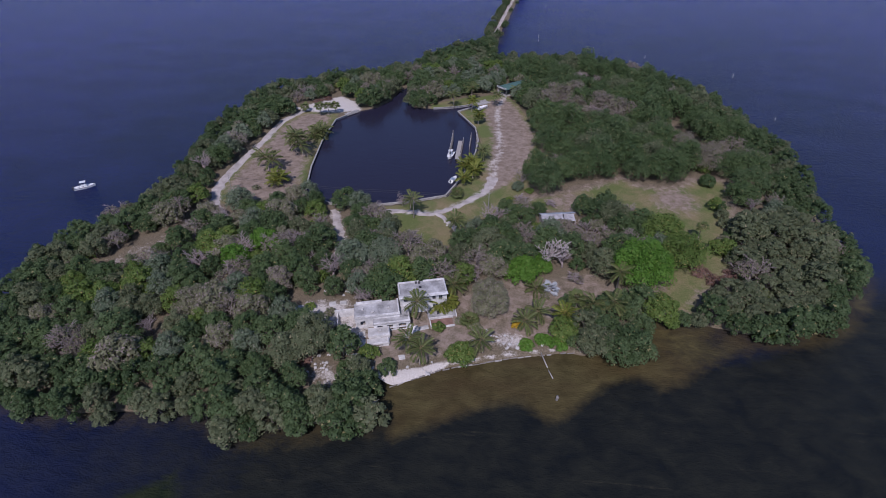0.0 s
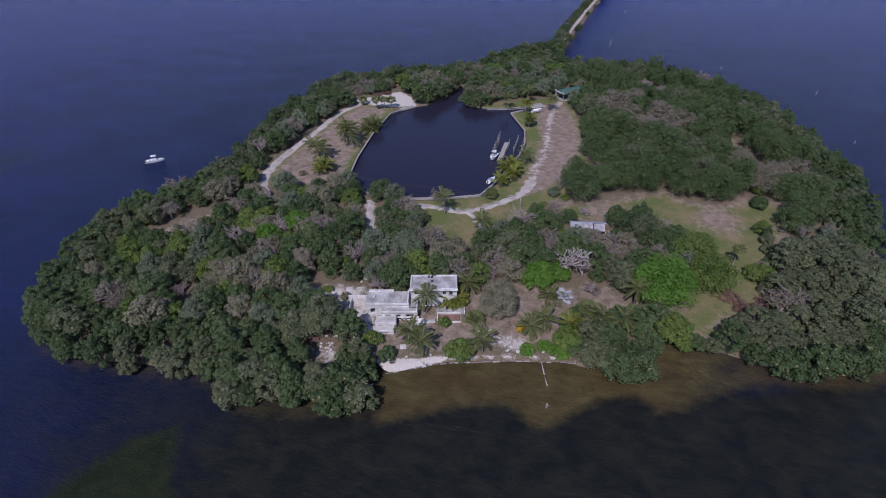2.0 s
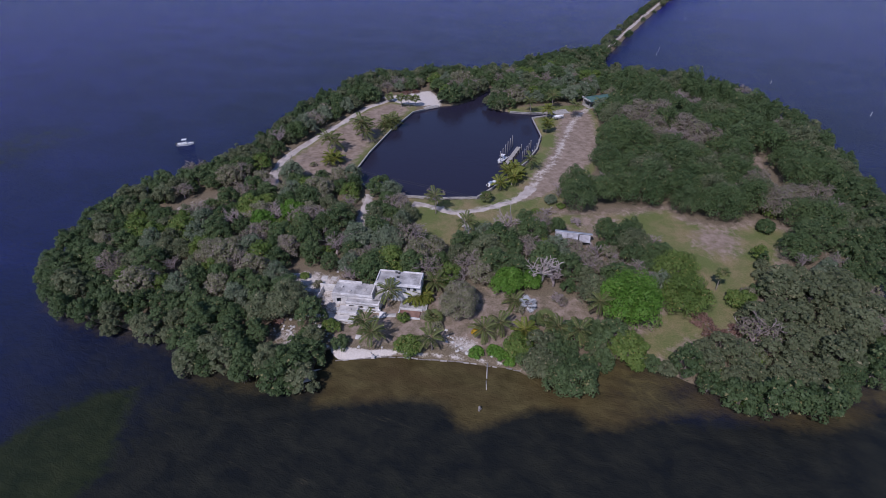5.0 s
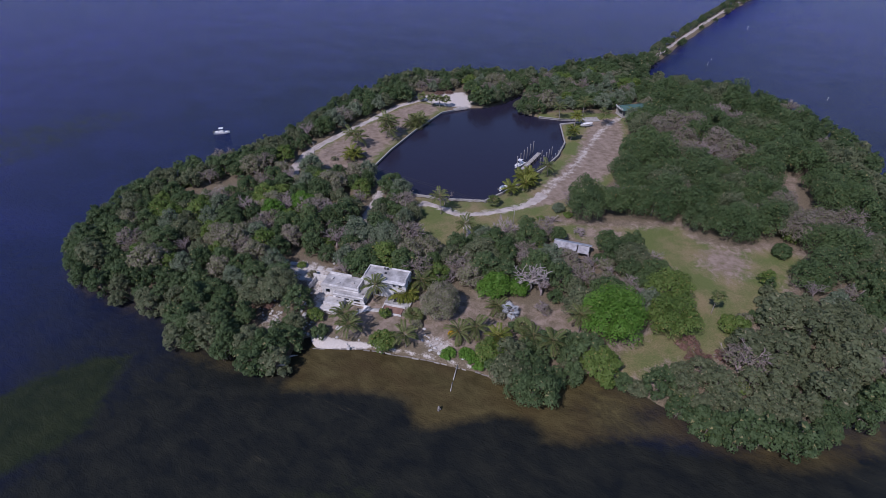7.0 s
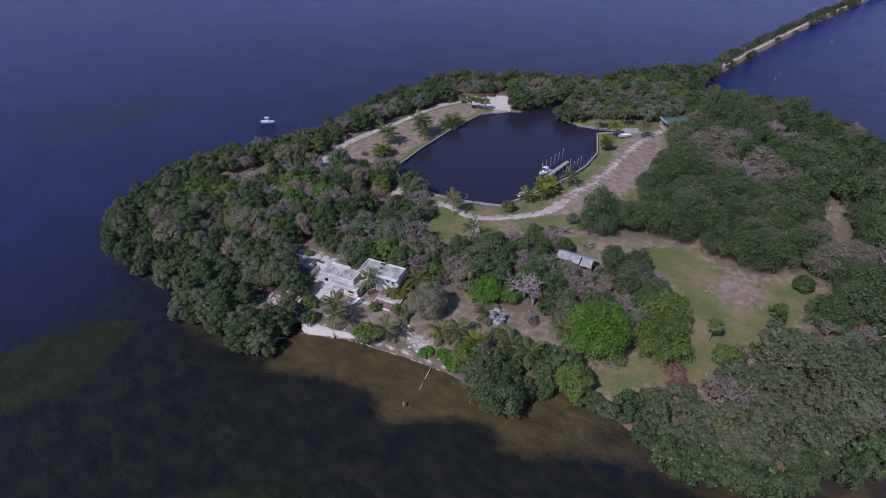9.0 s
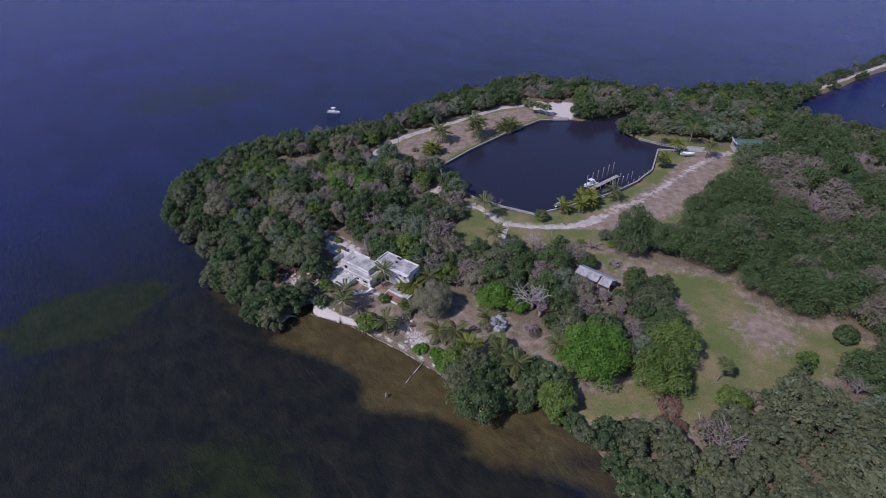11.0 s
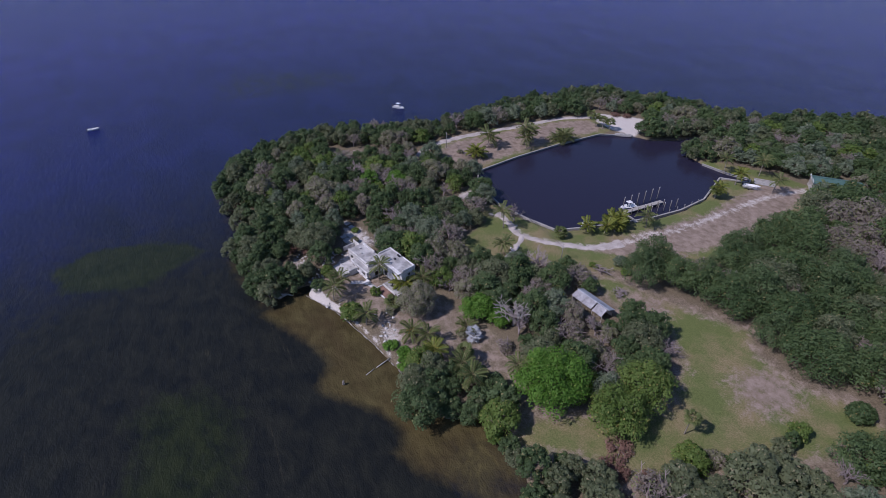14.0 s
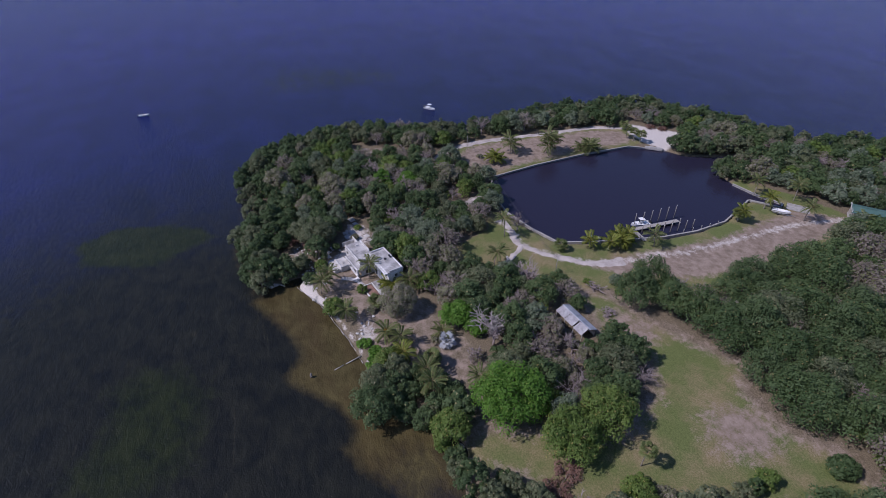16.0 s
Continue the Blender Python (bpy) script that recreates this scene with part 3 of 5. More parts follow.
# single trees that stand out: x, y, kind of crown, radius, height
for k, (x, y, leaf, R, H, n, name, label) in enumerate([
        (40, 115.5, "bright", 9.8, 13.0, 4800, "fig_tree", "broad bright green fig tree beside the lawn"),
        (53, 124, "lime", 7.2, 10.5, 2700, "almond_tree", "yellow-green broad-leaved tree at the lawn's edge"),
        (50, 134, "lime", 7.2, 10.5, 2700, "almond_tree", "yellow-green broad-leaved tree at the lawn's edge"),
        (38, 145, "grey_mangrove", 5.6, 8.0, 1700, "hardwood_tree", "grey-green rounded tree beside the lawn"),
        (31.5, 87, "mangrove", 6.2, 8.0, 1900, "mangrove_tree", "large grey-green mangrove tree at the water's edge"),
        (25.5, 88.5, "grey_mangrove", 4.8, 7.0, 1200, "mangrove_tree", "large grey-green mangrove tree at the water's edge"),
        (42, 101, "lime", 4.6, 7.0, 1300, "almond_tree", "green round tree standing over the shore"),
        (0, 100, "feather", 6.0, 9.0, 4200, "casuarina_tree", "feathery grey-green tree with a drying crown"),
        (8.5, 114.5, "bright", 5.4, 6.4, 2000, "fig_tree", "low bright green dense tree behind the yard"),
        (18, 93, "lime", 4.0, 5.0, 1000, "sea_grape", "green sea grape tree above the shore"),
        (-6, 83, "lime", 3.4, 4.2, 900, "sea_grape", "round green sea grape bush beside the beach"),
        (8, 140, "broad", 5.2, 8.0, 1500, "hardwood_tree", "dark green rounded hardwood tree"),
        (-1, 125, "grey_mangrove", 6.0, 8.5, 1900, "hardwood_tree", "grey-green spreading hardwood tree"),
        (75, 174, "broad", 3.4, 4.0, 900, "round_bush", "round dark green bush on the lawn"),
        (67, 131, "lime", 4.0, 5.0, 1000, "round_bush", "green bush at the lawn's edge"),
        (-67, 121, "bright", 5.0, 7.5, 1400, "fig_tree", "bright green broad-leaved tree in the wood"),
        (-30.5, 118, "sage", 5.8, 8.0, 2000, "silver_tree", "silvery green tree with a rounded crown"),
        (61, 178.5, "broad", 9.4, 11.5, 3800, "oak_tree", "wide dark green oak tree beside the lawn"),
        (22, 172, "broad", 7.2, 10.0, 2600, "oak_tree", "wide dark green oak tree beside the lawn"),
        (36, 178.5, "broad", 7.8, 10.0, 2800, "oak_tree", "wide dark green oak tree beside the lawn"),
        (48, 186, "broad", 7.8, 10.5, 2800, "oak_tree", "wide dark green oak tree beside the lawn"),
        (13.5, 118.5, "bright", 4.2, 4.4, 1300, "fig_tree", "low bright green dense tree behind the yard"),
        (-74, 92, "feather", 5.4, 8.4, 2600, "casuarina_tree", "feathery grey-green tree with a drying crown"),
        (-56.5, 104, "dry_leaf", 4.4, 7.4, 1500, "drying_tree", "tree with a dry mauve-brown crown"),
        (-34.5, 108, "dry_leaf", 3.6, 6.0, 1100, "drying_tree", "tree with a dry mauve-brown crown"),
        (21, 136, "dry_leaf", 4.0, 6.2, 1200, "drying_tree", "tree with a dry mauve-brown crown"),
        (45, 141, "broad", 5.0, 8.0, 1700, "hardwood_tree", "dark green rounded hardwood tree"),
        (-40.5, 83, "grey_mangrove", 6.4, 9.6, 2600, "hardwood_tree", "large grey-green hardwood tree overhanging the patio"),
        (-72, 112, "bright", 4.4, 8.0, 1300, "fig_tree", "bright green broad-leaved tree in the wood")]):
    ob = tree(name, label, "bush" if "bush" in name else "tree", 100 + k, R, H, 0.6, 18, int(n * 2.1), 0.32 if leaf == "feather" else 0.44, leaf, girth=0.3)
    ob.location = (x, y, LAND_Z)

SINGLES = [(40, 115.5, 8.6), (52, 124, 5.6), (50, 134, 6), (38, 145, 5), (31.5, 87, 5), (25.5, 88.5, 4), (42, 101, 4), (0, 100, 6), (8, 114, 4), (18, 93, 3.5), (-6, 83, 3), (8, 140, 4.6), (16, 121, 3.2),
           (-1, 125, 5.4), (75, 174, 3), (67, 131, 3.5), (-67, 121, 4.4), (-30.5, 118, 5), (61, 178.5, 8.4), (22, 172, 6.4), (36, 178.5, 7), (48, 186, 7), (13.5, 118.5, 3.4), (-74, 92, 4), (-56.5, 104, 3.6), (-34.5, 108, 3), (21, 136, 3.4), (45, 141, 4.4), (-72, 112, 3.6), (-40.5, 83, 5)]
SHED = [(11, 138), (14, 146), (27, 150), (34, 137), (24, 133)]
HOUSE = [(-53, 95), (-47, 100), (-37, 102), (-32, 98), (-23, 104), (-10, 107), (-6, 98), (-10, 92), (-18, 90), (-28, 84), (-36, 86), (-43, 91)]
GREEN_ROOF = [(-3, 268), (6, 280), (17, 281), (15, 275), (5, 264)]
OPEN = [(BASIN, 1.5), (WEST_LAWN, 1.5), (NORTH_SAND, 3.2), (FRONT_SAND, 1.5), (EAST_VERGE, 2.0), (LAWN, 2.5), (YARD, 0.5), (EAST_GAP, 3.0), (SOUTH_PATH, 2.2), (WEST_GAP, 2.2), (SHED, 1.5), (HOUSE, 1.5), (PATIO, 1.8), (GREEN_ROOF, 1.5)]

# the wood: trees strewn at uneven steps over all the land that is not open
rng = np.random.default_rng(7)
cand = np.column_stack([rng.uniform(-136, 116, 60000), rng.uniform(55, 382, 60000)])
shore = within(cand, COAST)
ok = (shore > 1.1) & ~((np.abs(cand[:, 0] - 0) < 21) & (cand[:, 1] < 94))
for poly, gap in OPEN:
    ok &= within(cand, poly) < -gap
ok &= along(cand, WEST_ROAD) > 3.8
for x, y, r in SINGLES:
    ok &= np.hypot(cand[:, 0] - x, cand[:, 1] - y) > r + 0.5
cand, shore = cand[ok], shore[ok]
taken, cells = [], {}
for (x, y), s in zip(cand, shore):
    d = 4.3 if x > 45 and y < 150 else 3.9 if s < 14 else 6.2 if x > 14 and y > 160 else 4.9
    key = (int(x // 7), int(y // 7))
    near = [q for i in (-1, 0, 1) for j in (-1, 0, 1) for q in cells.get((key[0] + i, key[1] + j), ())]
    if all((q[0] - x) ** 2 + (q[1] - y) ** 2 > d * d for q in near):
        cells.setdefault(key, []).append((x, y))
        taken.append((x, y, s))
print("trees", len(taken))

taken += [(x, y, 5.0) for x, y in ((-65.5, 244.5), (-62, 245), (-59.5, 248), (-64, 249), (-37, 244.5), (-41, 246), (-34, 249.5), (-57, 255), (-57, 261), (-55, 268), (-45, 250.5), (-42, 250), (-38.5, 250), (-45, 255), (-44, 261), (-43, 267), (-41, 274), (-39, 255), (-49, 285), (-43, 283), (19, 274))]
stuff = {}
pick = random.Random(5)
made = {"mangrove": 0, "hardwood": 0}
for x, y, s in taken:
    inland = s > 14
    roll = pick.random()
    kind = MANG if 5.0 == s else DRY if (inland and roll < (0.03 if x > 45 and y < 150 else 0.16)) or (not inland and roll < 0.02) else HARD if inland else MANG
    proto = pick.choice(kind)
    if kind is MANG and x > 45 and y < 150:
        proto = MANG[pick.choice((1, 4))] if s > 5.5 else MANG[pick.choice((0, 2, 3))]
    if kind is HARD and x > 55 and y < 150:
        proto = MANG[1]
    elif kind is HARD and x > 14 and y > 160:
        dry_spot = min(math.hypot(x - 41, (y - 235) * 1.3), math.hypot(x - 28, y - 250) * 1.3, math.hypot(x - 79, y - 193) * 1.5) < 14
        proto = OAK[3] if dry_spot and pick.random() < 0.85 else OAK[pick.choice((0, 0, 1, 2, 2, 1, 4))]
    turn, size = pick.uniform(0, 360), pick.choice((pick.uniform(0.62, 0.95), pick.uniform(0.85, 1.3)))
    tall = (0.35 + 0.62 * size) * pick.uniform(0.85, 1.12)
    if x > 45 and y < 150 and kind is not DRY:
        size, tall = 1.22 * size, 1.12 * tall * pick.uniform(0.85, 1.2)
    if proto in OAK:
        size, tall = 0.55 + 0.5 * size, (0.5 + 0.6 * size) * pick.uniform(0.75, 1.25)
    if kind is DRY:
        size, tall = size * 1.25, tall * 1.3
    key = "mangrove" if kind is MANG else "hardwood"
    if kind is DRY or (y < 150 and made[key] < 290):
        made[key] += kind is not DRY
        put(proto, x, y, turn, size, LAND_Z if s > 4.5 else 0.0, tall)
    else:
        crown = [c for c in proto.children if c.name.startswith("crown")][0]
        stuff.setdefault((key, crown.data.materials[0].name), []).append((crown.data, x, y, radians(turn), size, tall))

# the causeway's mangroves, low and ragged
cw = np.array(CAUSEWAY, float)
steps = np.hypot(*np.diff(cw, axis=0).T)
for k in range(300):
    u = pick.uniform(0, steps.sum())
    i = int(np.searchsorted(np.cumsum(steps), u))
    i = min(i, len(steps) - 1)
    f = (u - np.cumsum(steps)[i] + steps[i]) / steps[i]
    p = cw[i] * (1 - f) + cw[i + 1] * f
    nrm = np.array([(cw[i + 1] - cw[i])[1], -(cw[i + 1] - cw[i])[0]]) / steps[i]
    off = pick.choice((-1, -1, -1, 1)) * pick.uniform(2.6, 6.0)
    proto = pick.choice(MANG)
    crown = [c for c in proto.children if c.name.startswith("crown")][0]
    size = pick.uniform(0.45, 0.9)
    stuff.setdefault(("mangrove", crown.data.materials[0].name), []).append((crown.data, p[0] + nrm[0] * off, p[1] + nrm[1] * off, pick.uniform(0, 6.3), size, size * 0.85))

for (key, mat_name), items in stuff.items():
    vs, qs, base = [], [], 0
    for me, x, y, a, s, sz in items:
        co = np.empty(len(me.vertices) * 3, np.float32)
        me.vertices.foreach_get("co", co)
        co = co.reshape(-1, 3)
        vs.append(np.column_stack([x + s * (co[:, 0] * math.cos(a) - co[:, 1] * math.sin(a)), y + s * (co[:, 0] * math.sin(a) + co[:, 1] * math.cos(a)), 0.6 + sz * co[:, 2]]))
        if y > 225 or (x < -55 and y > 185):      # far off: half as many leaves, each larger
            leaf = vs.pop().reshape(-1, 3, 3)[::2]
            mid = leaf.mean(1, keepdims=True)
            vs.append((mid + (leaf - mid) * 1.4).reshape(-1, 3))
        qs.append(np.arange(len(vs[-1])).reshape(-1, 3) + base)
        base += len(vs[-1])
    me = fast_mesh(key + "_wood", np.concatenate(vs), np.concatenate(qs))
    me.materials.append(bpy.data.materials[mat_name])
    tagged(new(key + "_wood", me), "distant dense green %s wood covering the island" % key, "woodland", kind="stuff")

# low shrubs that fill the gaps of the wood
g = np.random.default_rng(11)
for mat_name, count in (("broad", 170), ("lime", 130), ("dry_leaf", 90)):
    vs, qs, base = [], [], 0
    clouds = [leaf_cloud(pick, crown_blobs(pick, 2.3, 2.6, 0, 6), 260, 0.42) for _ in range(3)]
    spots = np.asarray(cand)[g.choice(len(cand), count)]
    for x, y in spots:
        v, q = clouds[g.integers(3)]
        k, a = g.uniform(0.7, 1.4), g.uniform(0, 6.28)
        vs.append(np.column_stack([x + k * (v[:, 0] * math.cos(a) - v[:, 1] * math.sin(a)), y + k * (v[:, 0] * math.sin(a) + v[:, 1] * math.cos(a)), 0.6 + k * v[:, 2]]))
        qs.append(q + base)
        base += len(v)
    me = fast_mesh("undergrowth", np.concatenate(vs), np.concatenate(qs))
    me.materials.append(M[mat_name])
    tagged(new("undergrowth", me), "low mixed shrubs filling gaps between the trees", "undergrowth", kind="stuff")

for proto in MANG + HARD + DRY + OAK:
    for o in (*proto.children_recursive, proto):
        bpy.data.objects.remove(o)


# ---- built things ----
M.update({
    "road": plain("pale_dirt_road", (0.30, 0.265, 0.24), (0.54, 0.49, 0.46), 2.0, 0.95, spec=0.2, relief=0.05),
    "concrete": plain("weathered_concrete", (0.24, 0.23, 0.215), (0.40, 0.385, 0.365), 0.8, 0.9),
    "white": plain("weathered_white_paint", (0.36, 0.355, 0.345), (0.76, 0.75, 0.735), 1.2, 0.8),
    "roof": plain("stained_flat_roof", (0.20, 0.195, 0.19), (0.52, 0.51, 0.50), 1.7, 0.9),
    "patio": plain("cracked_pale_patio", (0.34, 0.33, 0.31), (0.60, 0.58, 0.56), 1.4, 0.9, relief=0.05),
    "rust_soil": plain("red_brown_soil", (0.16, 0.09, 0.07), (0.28, 0.17, 0.13), 0.8, 0.95),
    "dark": plain("dark_opening", (0.015, 0.015, 0.018), (0.04, 0.04, 0.045), 1.0, 0.4),
    "timber": plain("grey_dock_timber", (0.24, 0.22, 0.20), (0.42, 0.40, 0.37), 0.4, 0.9),
    "pile": plain("dark_pile_timber", (0.13, 0.115, 0.10), (0.27, 0.25, 0.23), 0.3, 0.9),
    "gel": plain("white_gelcoat", (0.74, 0.74, 0.74), (0.82, 0.82, 0.81), 1.0, 0.25, spec=0.5, relief=0),
    "black": plain("black_plastic", (0.02, 0.02, 0.022), (0.05, 0.05, 0.052), 0.5, 0.5),
    "steel": plain("galvanised_steel", (0.42, 0.43, 0.45), (0.58, 0.59, 0.60), 0.6, 0.4, 0.8),
    "tin": plain("grey_tin_roof", (0.32, 0.35, 0.40), (0.54, 0.57, 0.61), 1.6, 0.55, 0.3),
    "tin_rust": plain("rusty_tin_roof", (0.22, 0.21, 0.22), (0.46, 0.46, 0.48), 0.9, 0.75, 0.1),
    "green_tin": plain("green_tin_roof", (0.055, 0.115, 0.10), (0.085, 0.155, 0.135), 2.0, 0.5),
    "blue": plain("faded_blue_paint", (0.20, 0.26, 0.36), (0.30, 0.36, 0.45), 1.0, 0.6),
})
GLASS = Nodes("smoked_glass")
M["glass"] = GLASS.done((0.03, 0.04, 0.05), 0.05, 0.0, 0.8)


def slab(name, parent, mat, size, at, turn=(0, 0, 0), bevel=0.03, label=""):
    """A block with softened edges, standing on the given point."""
    bm = bmesh.new()
    bmesh.ops.create_cube(bm, size=1.0, matrix=Matrix.Translation((0, 0, size[2] / 2)) @ Matrix.Diagonal((*size, 1)))
    if bevel:
        bmesh.ops.bevel(bm, geom=list(bm.edges), offset=min(bevel, min(size) * 0.3), segments=1, affect="EDGES")
    me = bpy.data.meshes.new(name)
    bm.to_mesh(me)
    bm.free()
    me.materials.append(M[mat])
    return part(name, me, parent, label, pose(*at, *turn))


def rod(name, parent, mat, path, r, sides=6, label="", taper=1.0):
    n = len(path)
    return part(name, mesh_object(name, *tube(path, [r * (1 + (taper - 1) * k / max(1, n - 1)) for k in range(n)], sides), M[mat], True), parent, label)


def thing(name, label, category, x, y, z=LAND_Z, turn=0.0, group=""):
    ob = tagged(new(name), label, category, group)
    ob.matrix_basis = pose(x, y, z, 0, 0, turn)
    return ob


def smooth_line(line, step=1.5):
    """Points at even steps along a soft curve through the given ones."""
    q = [np.array(a, float) for a in line]
    q = [2 * q[0] - q[1]] + q + [2 * q[-1] - q[-2]]
    out = []
    for a, b, c, d in zip(q, q[1:], q[2:], q[3:]):
        n = max(2, int(np.hypot(*(c - b)) / step))
        for k in range(n):
            t = k / n
            out.append(0.5 * (2 * b + (c - a) * t + (2 * a - 5 * b + 4 * c - d) * t * t + (3 * b - a - 3 * c + d) * t ** 3))
    return out + [q[-2]]


def ribbon(name, line, width, mat, label, seed, z=LAND_Z + 0.09, ragged=0.35, category="road"):
    """A trodden or driven strip with ragged edges and a low crown."""
    rng = random.Random(seed)
    pts = smooth_line(line, 0.9)
    v, f = [], []
    ea = eb = 0.0
    for k, p in enumerate(pts):
        w = pts[min(k + 1, len(pts) - 1)] - pts[max(k - 1, 0)]
        nrm = np.array([-w[1], w[0]]) / max(1e-6, np.hypot(*w))
        ea, eb = 0.72 * ea + rng.gauss(0, ragged * 0.6), 0.72 * eb + rng.gauss(0, ragged * 0.6)
        a, b = max(0.5, width / 2 + ea), max(0.5, width / 2 + eb)
        for off, dz in ((a, -0.12), (a * 0.85, 0.0), (0, 0.03), (-b * 0.85, 0.0), (-b, -0.12)):
            v.append((*(p + nrm * off), z + dz))
    for k in range(len(pts) - 1):
        for i in range(4):
            f.append((5 * k + i, 5 * k + 5 + i, 5 * k + 6 + i, 5 * k + 1 + i))
    ob = new(name, mesh_object(name, v, f, M[mat], True))
    return tagged(ob, label, category, kind="structure")


ribbon("dirt_road", WEST_ROAD, 3.2, "road", "pale sandy two-rut dirt track along the lawn", 1)
ribbon("dirt_road", BASIN_ROAD[:7], 3.0, "road", "pale sandy dirt track beside the basin", 2, ragged=0.45)
ribbon("footpath", [(-19, 147), (-15, 142), (-13, 139), (-11, 135)], 1.6, "road", "worn pale footpath through the grass", 4, ragged=0.4, category="path")
ribbon("footpath", [(-54, 146), (-50, 137), (-46, 126), (-45, 119)], 2.6, "road", "pale sandy path between trees", 5, ragged=0.4, category="path")
ribbon("causeway_road", [(-8, 372), (-6, 400), (-2, 440), (6, 520), (20, 630), (34, 725), (60, 900)], 2.6, "road", "pale sandy causeway track over the sea", 6, ragged=0.3)

# seawall round the basin, in cast lengths
wall = tagged(new("seawall"), "weathered concrete seawall with a pale cap round the basin", "seawall", kind="structure")
RIM = [Vector(p) for p in (BASIN + BASIN[:1])]
for a, b in zip(RIM[:18], RIM[1:19]):
    n = max(1, round((b - a).length / 4.5))
    way = (b - a).normalized()
    ang = math.degrees(math.atan2(way.y, way.x))
    for k in range(n):
        c = a.lerp(b, (k + 0.5) / n) + Vector((-way.y, way.x)) * 0.25
        slab("wall_panel", wall, "concrete", ((b - a).length / n - 0.03, 0.28, 2.2), (c.x + way.y * 0.15, c.y - way.x * 0.15, -1.45), (0, 0, ang), 0.02)
        slab("cap", wall, "concrete", ((b - a).length / n - 0.04, 0.6, 0.2), (c.x, c.y, 0.72), (0, 0, ang), 0.04)

# low stone and concrete edging of the beach
edge = tagged(new("beach_wall"), "low broken edging of grey timber and concrete along the beach", "wall", kind="structure")
rb = random.Random(21)
pts = smooth_line([(-21, 73.8), (-15, 77.2), (-8, 80.6), (0, 83), (7, 85.2), (15, 87), (20, 88)], 1.6)
for a, b in zip(pts, pts[1:]):
    d = b - a
    L = float(np.hypot(*d))
    if rb.random() < 0.85:
        slab("block", edge, "timber" if rb.random() < 0.4 else "pile", (L * rb.uniform(0.75, 1.0), rb.uniform(0.14, 0.26), rb.uniform(0.3, 0.48)), (*((a + b) / 2 + np.array([rb.uniform(-0.12, 0.12), rb.uniform(-0.12, 0.12)])), -0.1), (rb.uniform(-4, 4), rb.uniform(-4, 4), math.degrees(math.atan2(d[1], d[0]))), 0.06)


# ---- the house ----
def pierced(name, parent, mat, length, height, thick, holes, at, turn=0.0):
    """A wall along x with openings (x0, x1, z0, z1) that go through it."""
    xs = sorted({0.0, length, *[h[0] for h in holes], *[h[1] for h in holes]})
    zs = sorted({0.0, height, *[h[2] for h in holes], *[h[3] for h in holes]})
    bm = bmesh.new()
    for x0, x1 in zip(xs, xs[1:]):
        for z0, z1 in zip(zs, zs[1:]):
            cx, cz = (x0 + x1) / 2, (z0 + z1) / 2
            if not any(h[0] < cx < h[1] and h[2] < cz < h[3] for h in holes):
                bmesh.ops.create_cube(bm, size=1.0, matrix=Matrix.Translation((cx, 0, cz)) @ Matrix.Diagonal((x1 - x0, thick, z1 - z0, 1)))
    bmesh.ops.remove_doubles(bm, verts=list(bm.verts), dist=1e-4)
    me = bpy.data.meshes.new(name)
    bm.to_mesh(me)
    bm.free()
    me.materials.append(M[mat])
    return part(name, me, parent, "", pose(*at, 0, 0, turn))


def window(parent, w, h, at, turn=0.0):
    """A dark window set back in its opening: frame, pane and sill."""
    win = part("window", None, parent, "", pose(*at, 0, 0, turn))
    for dx in (-w / 2 + 0.04, 0.0, w / 2 - 0.04):
        slab("frame", win, "concrete", (0.07, 0.08, h), (dx, 0, 0), bevel=0.01)
    slab("pane", win, "glass", (w - 0.05, 0.03, h - 0.05), (0, 0.03, 0.02), bevel=0)
    slab("sill", win, "white", (w + 0.2, 0.3, 0.08), (0, -0.06, -0.08), bevel=0.02)
    return win


def flat_block(house, x0, x1, y0, y1, z0, z1, holes_front=(), holes_east=(), parapet=0.45, gaps=(), roof="roof", holes_west=()):
    """A flat-roofed wing: four walls, a roof slab and a parapet with a lip."""
    H, T = z1 - z0, 0.25
    pierced("wall", house, "white", x1 - x0, H, T, holes_front, (x0, y0 + T / 2, z0))
    pierced("wall", house, "white", x1 - x0, H, T, [], (x0, y1 - T / 2, z0))
    pierced("wall", house, "white", y1 - y0 - 2 * T - 0.004, H, T, holes_west, (x0 + T / 2, y0 + T + 0.002, z0), 90)
    pierced("wall", house, "white", y1 - y0 - 2 * T - 0.004, H, T, holes_east, (x1 - T / 2, y0 + T + 0.002, z0), 90)
    slab("roof", house, roof, (x1 - x0 + 0.3, y1 - y0 + 0.3, 0.2), ((x0 + x1) / 2, (y0 + y1) / 2, z1 + 0.003), bevel=0.04)
    z = z1 + 0.206
    if parapet and "front" not in gaps:
        slab("parapet", house, "white", (x1 - x0, 0.3, parapet), ((x0 + x1) / 2, y0 + 0.15, z), bevel=0.03)
    if parapet and "back" not in gaps:
        w = (x1 - x0) * 0.46
        slab("parapet", house, "white", (w, 0.3, parapet), (x0 + w / 2, y1 - 0.15, z), bevel=0.03)
        slab("parapet", house, "white", (w, 0.3, parapet), (x1 - w / 2, y1 - 0.15, z), bevel=0.03)
    for side, x in (("west", x0 + 0.15), ("east", x1 - 0.15)):
        if parapet and side not in gaps:
            slab("parapet", house, "white", (0.3, y1 - y0 - 0.62, parapet), (x, (y0 + y1) / 2, z), bevel=0.03)


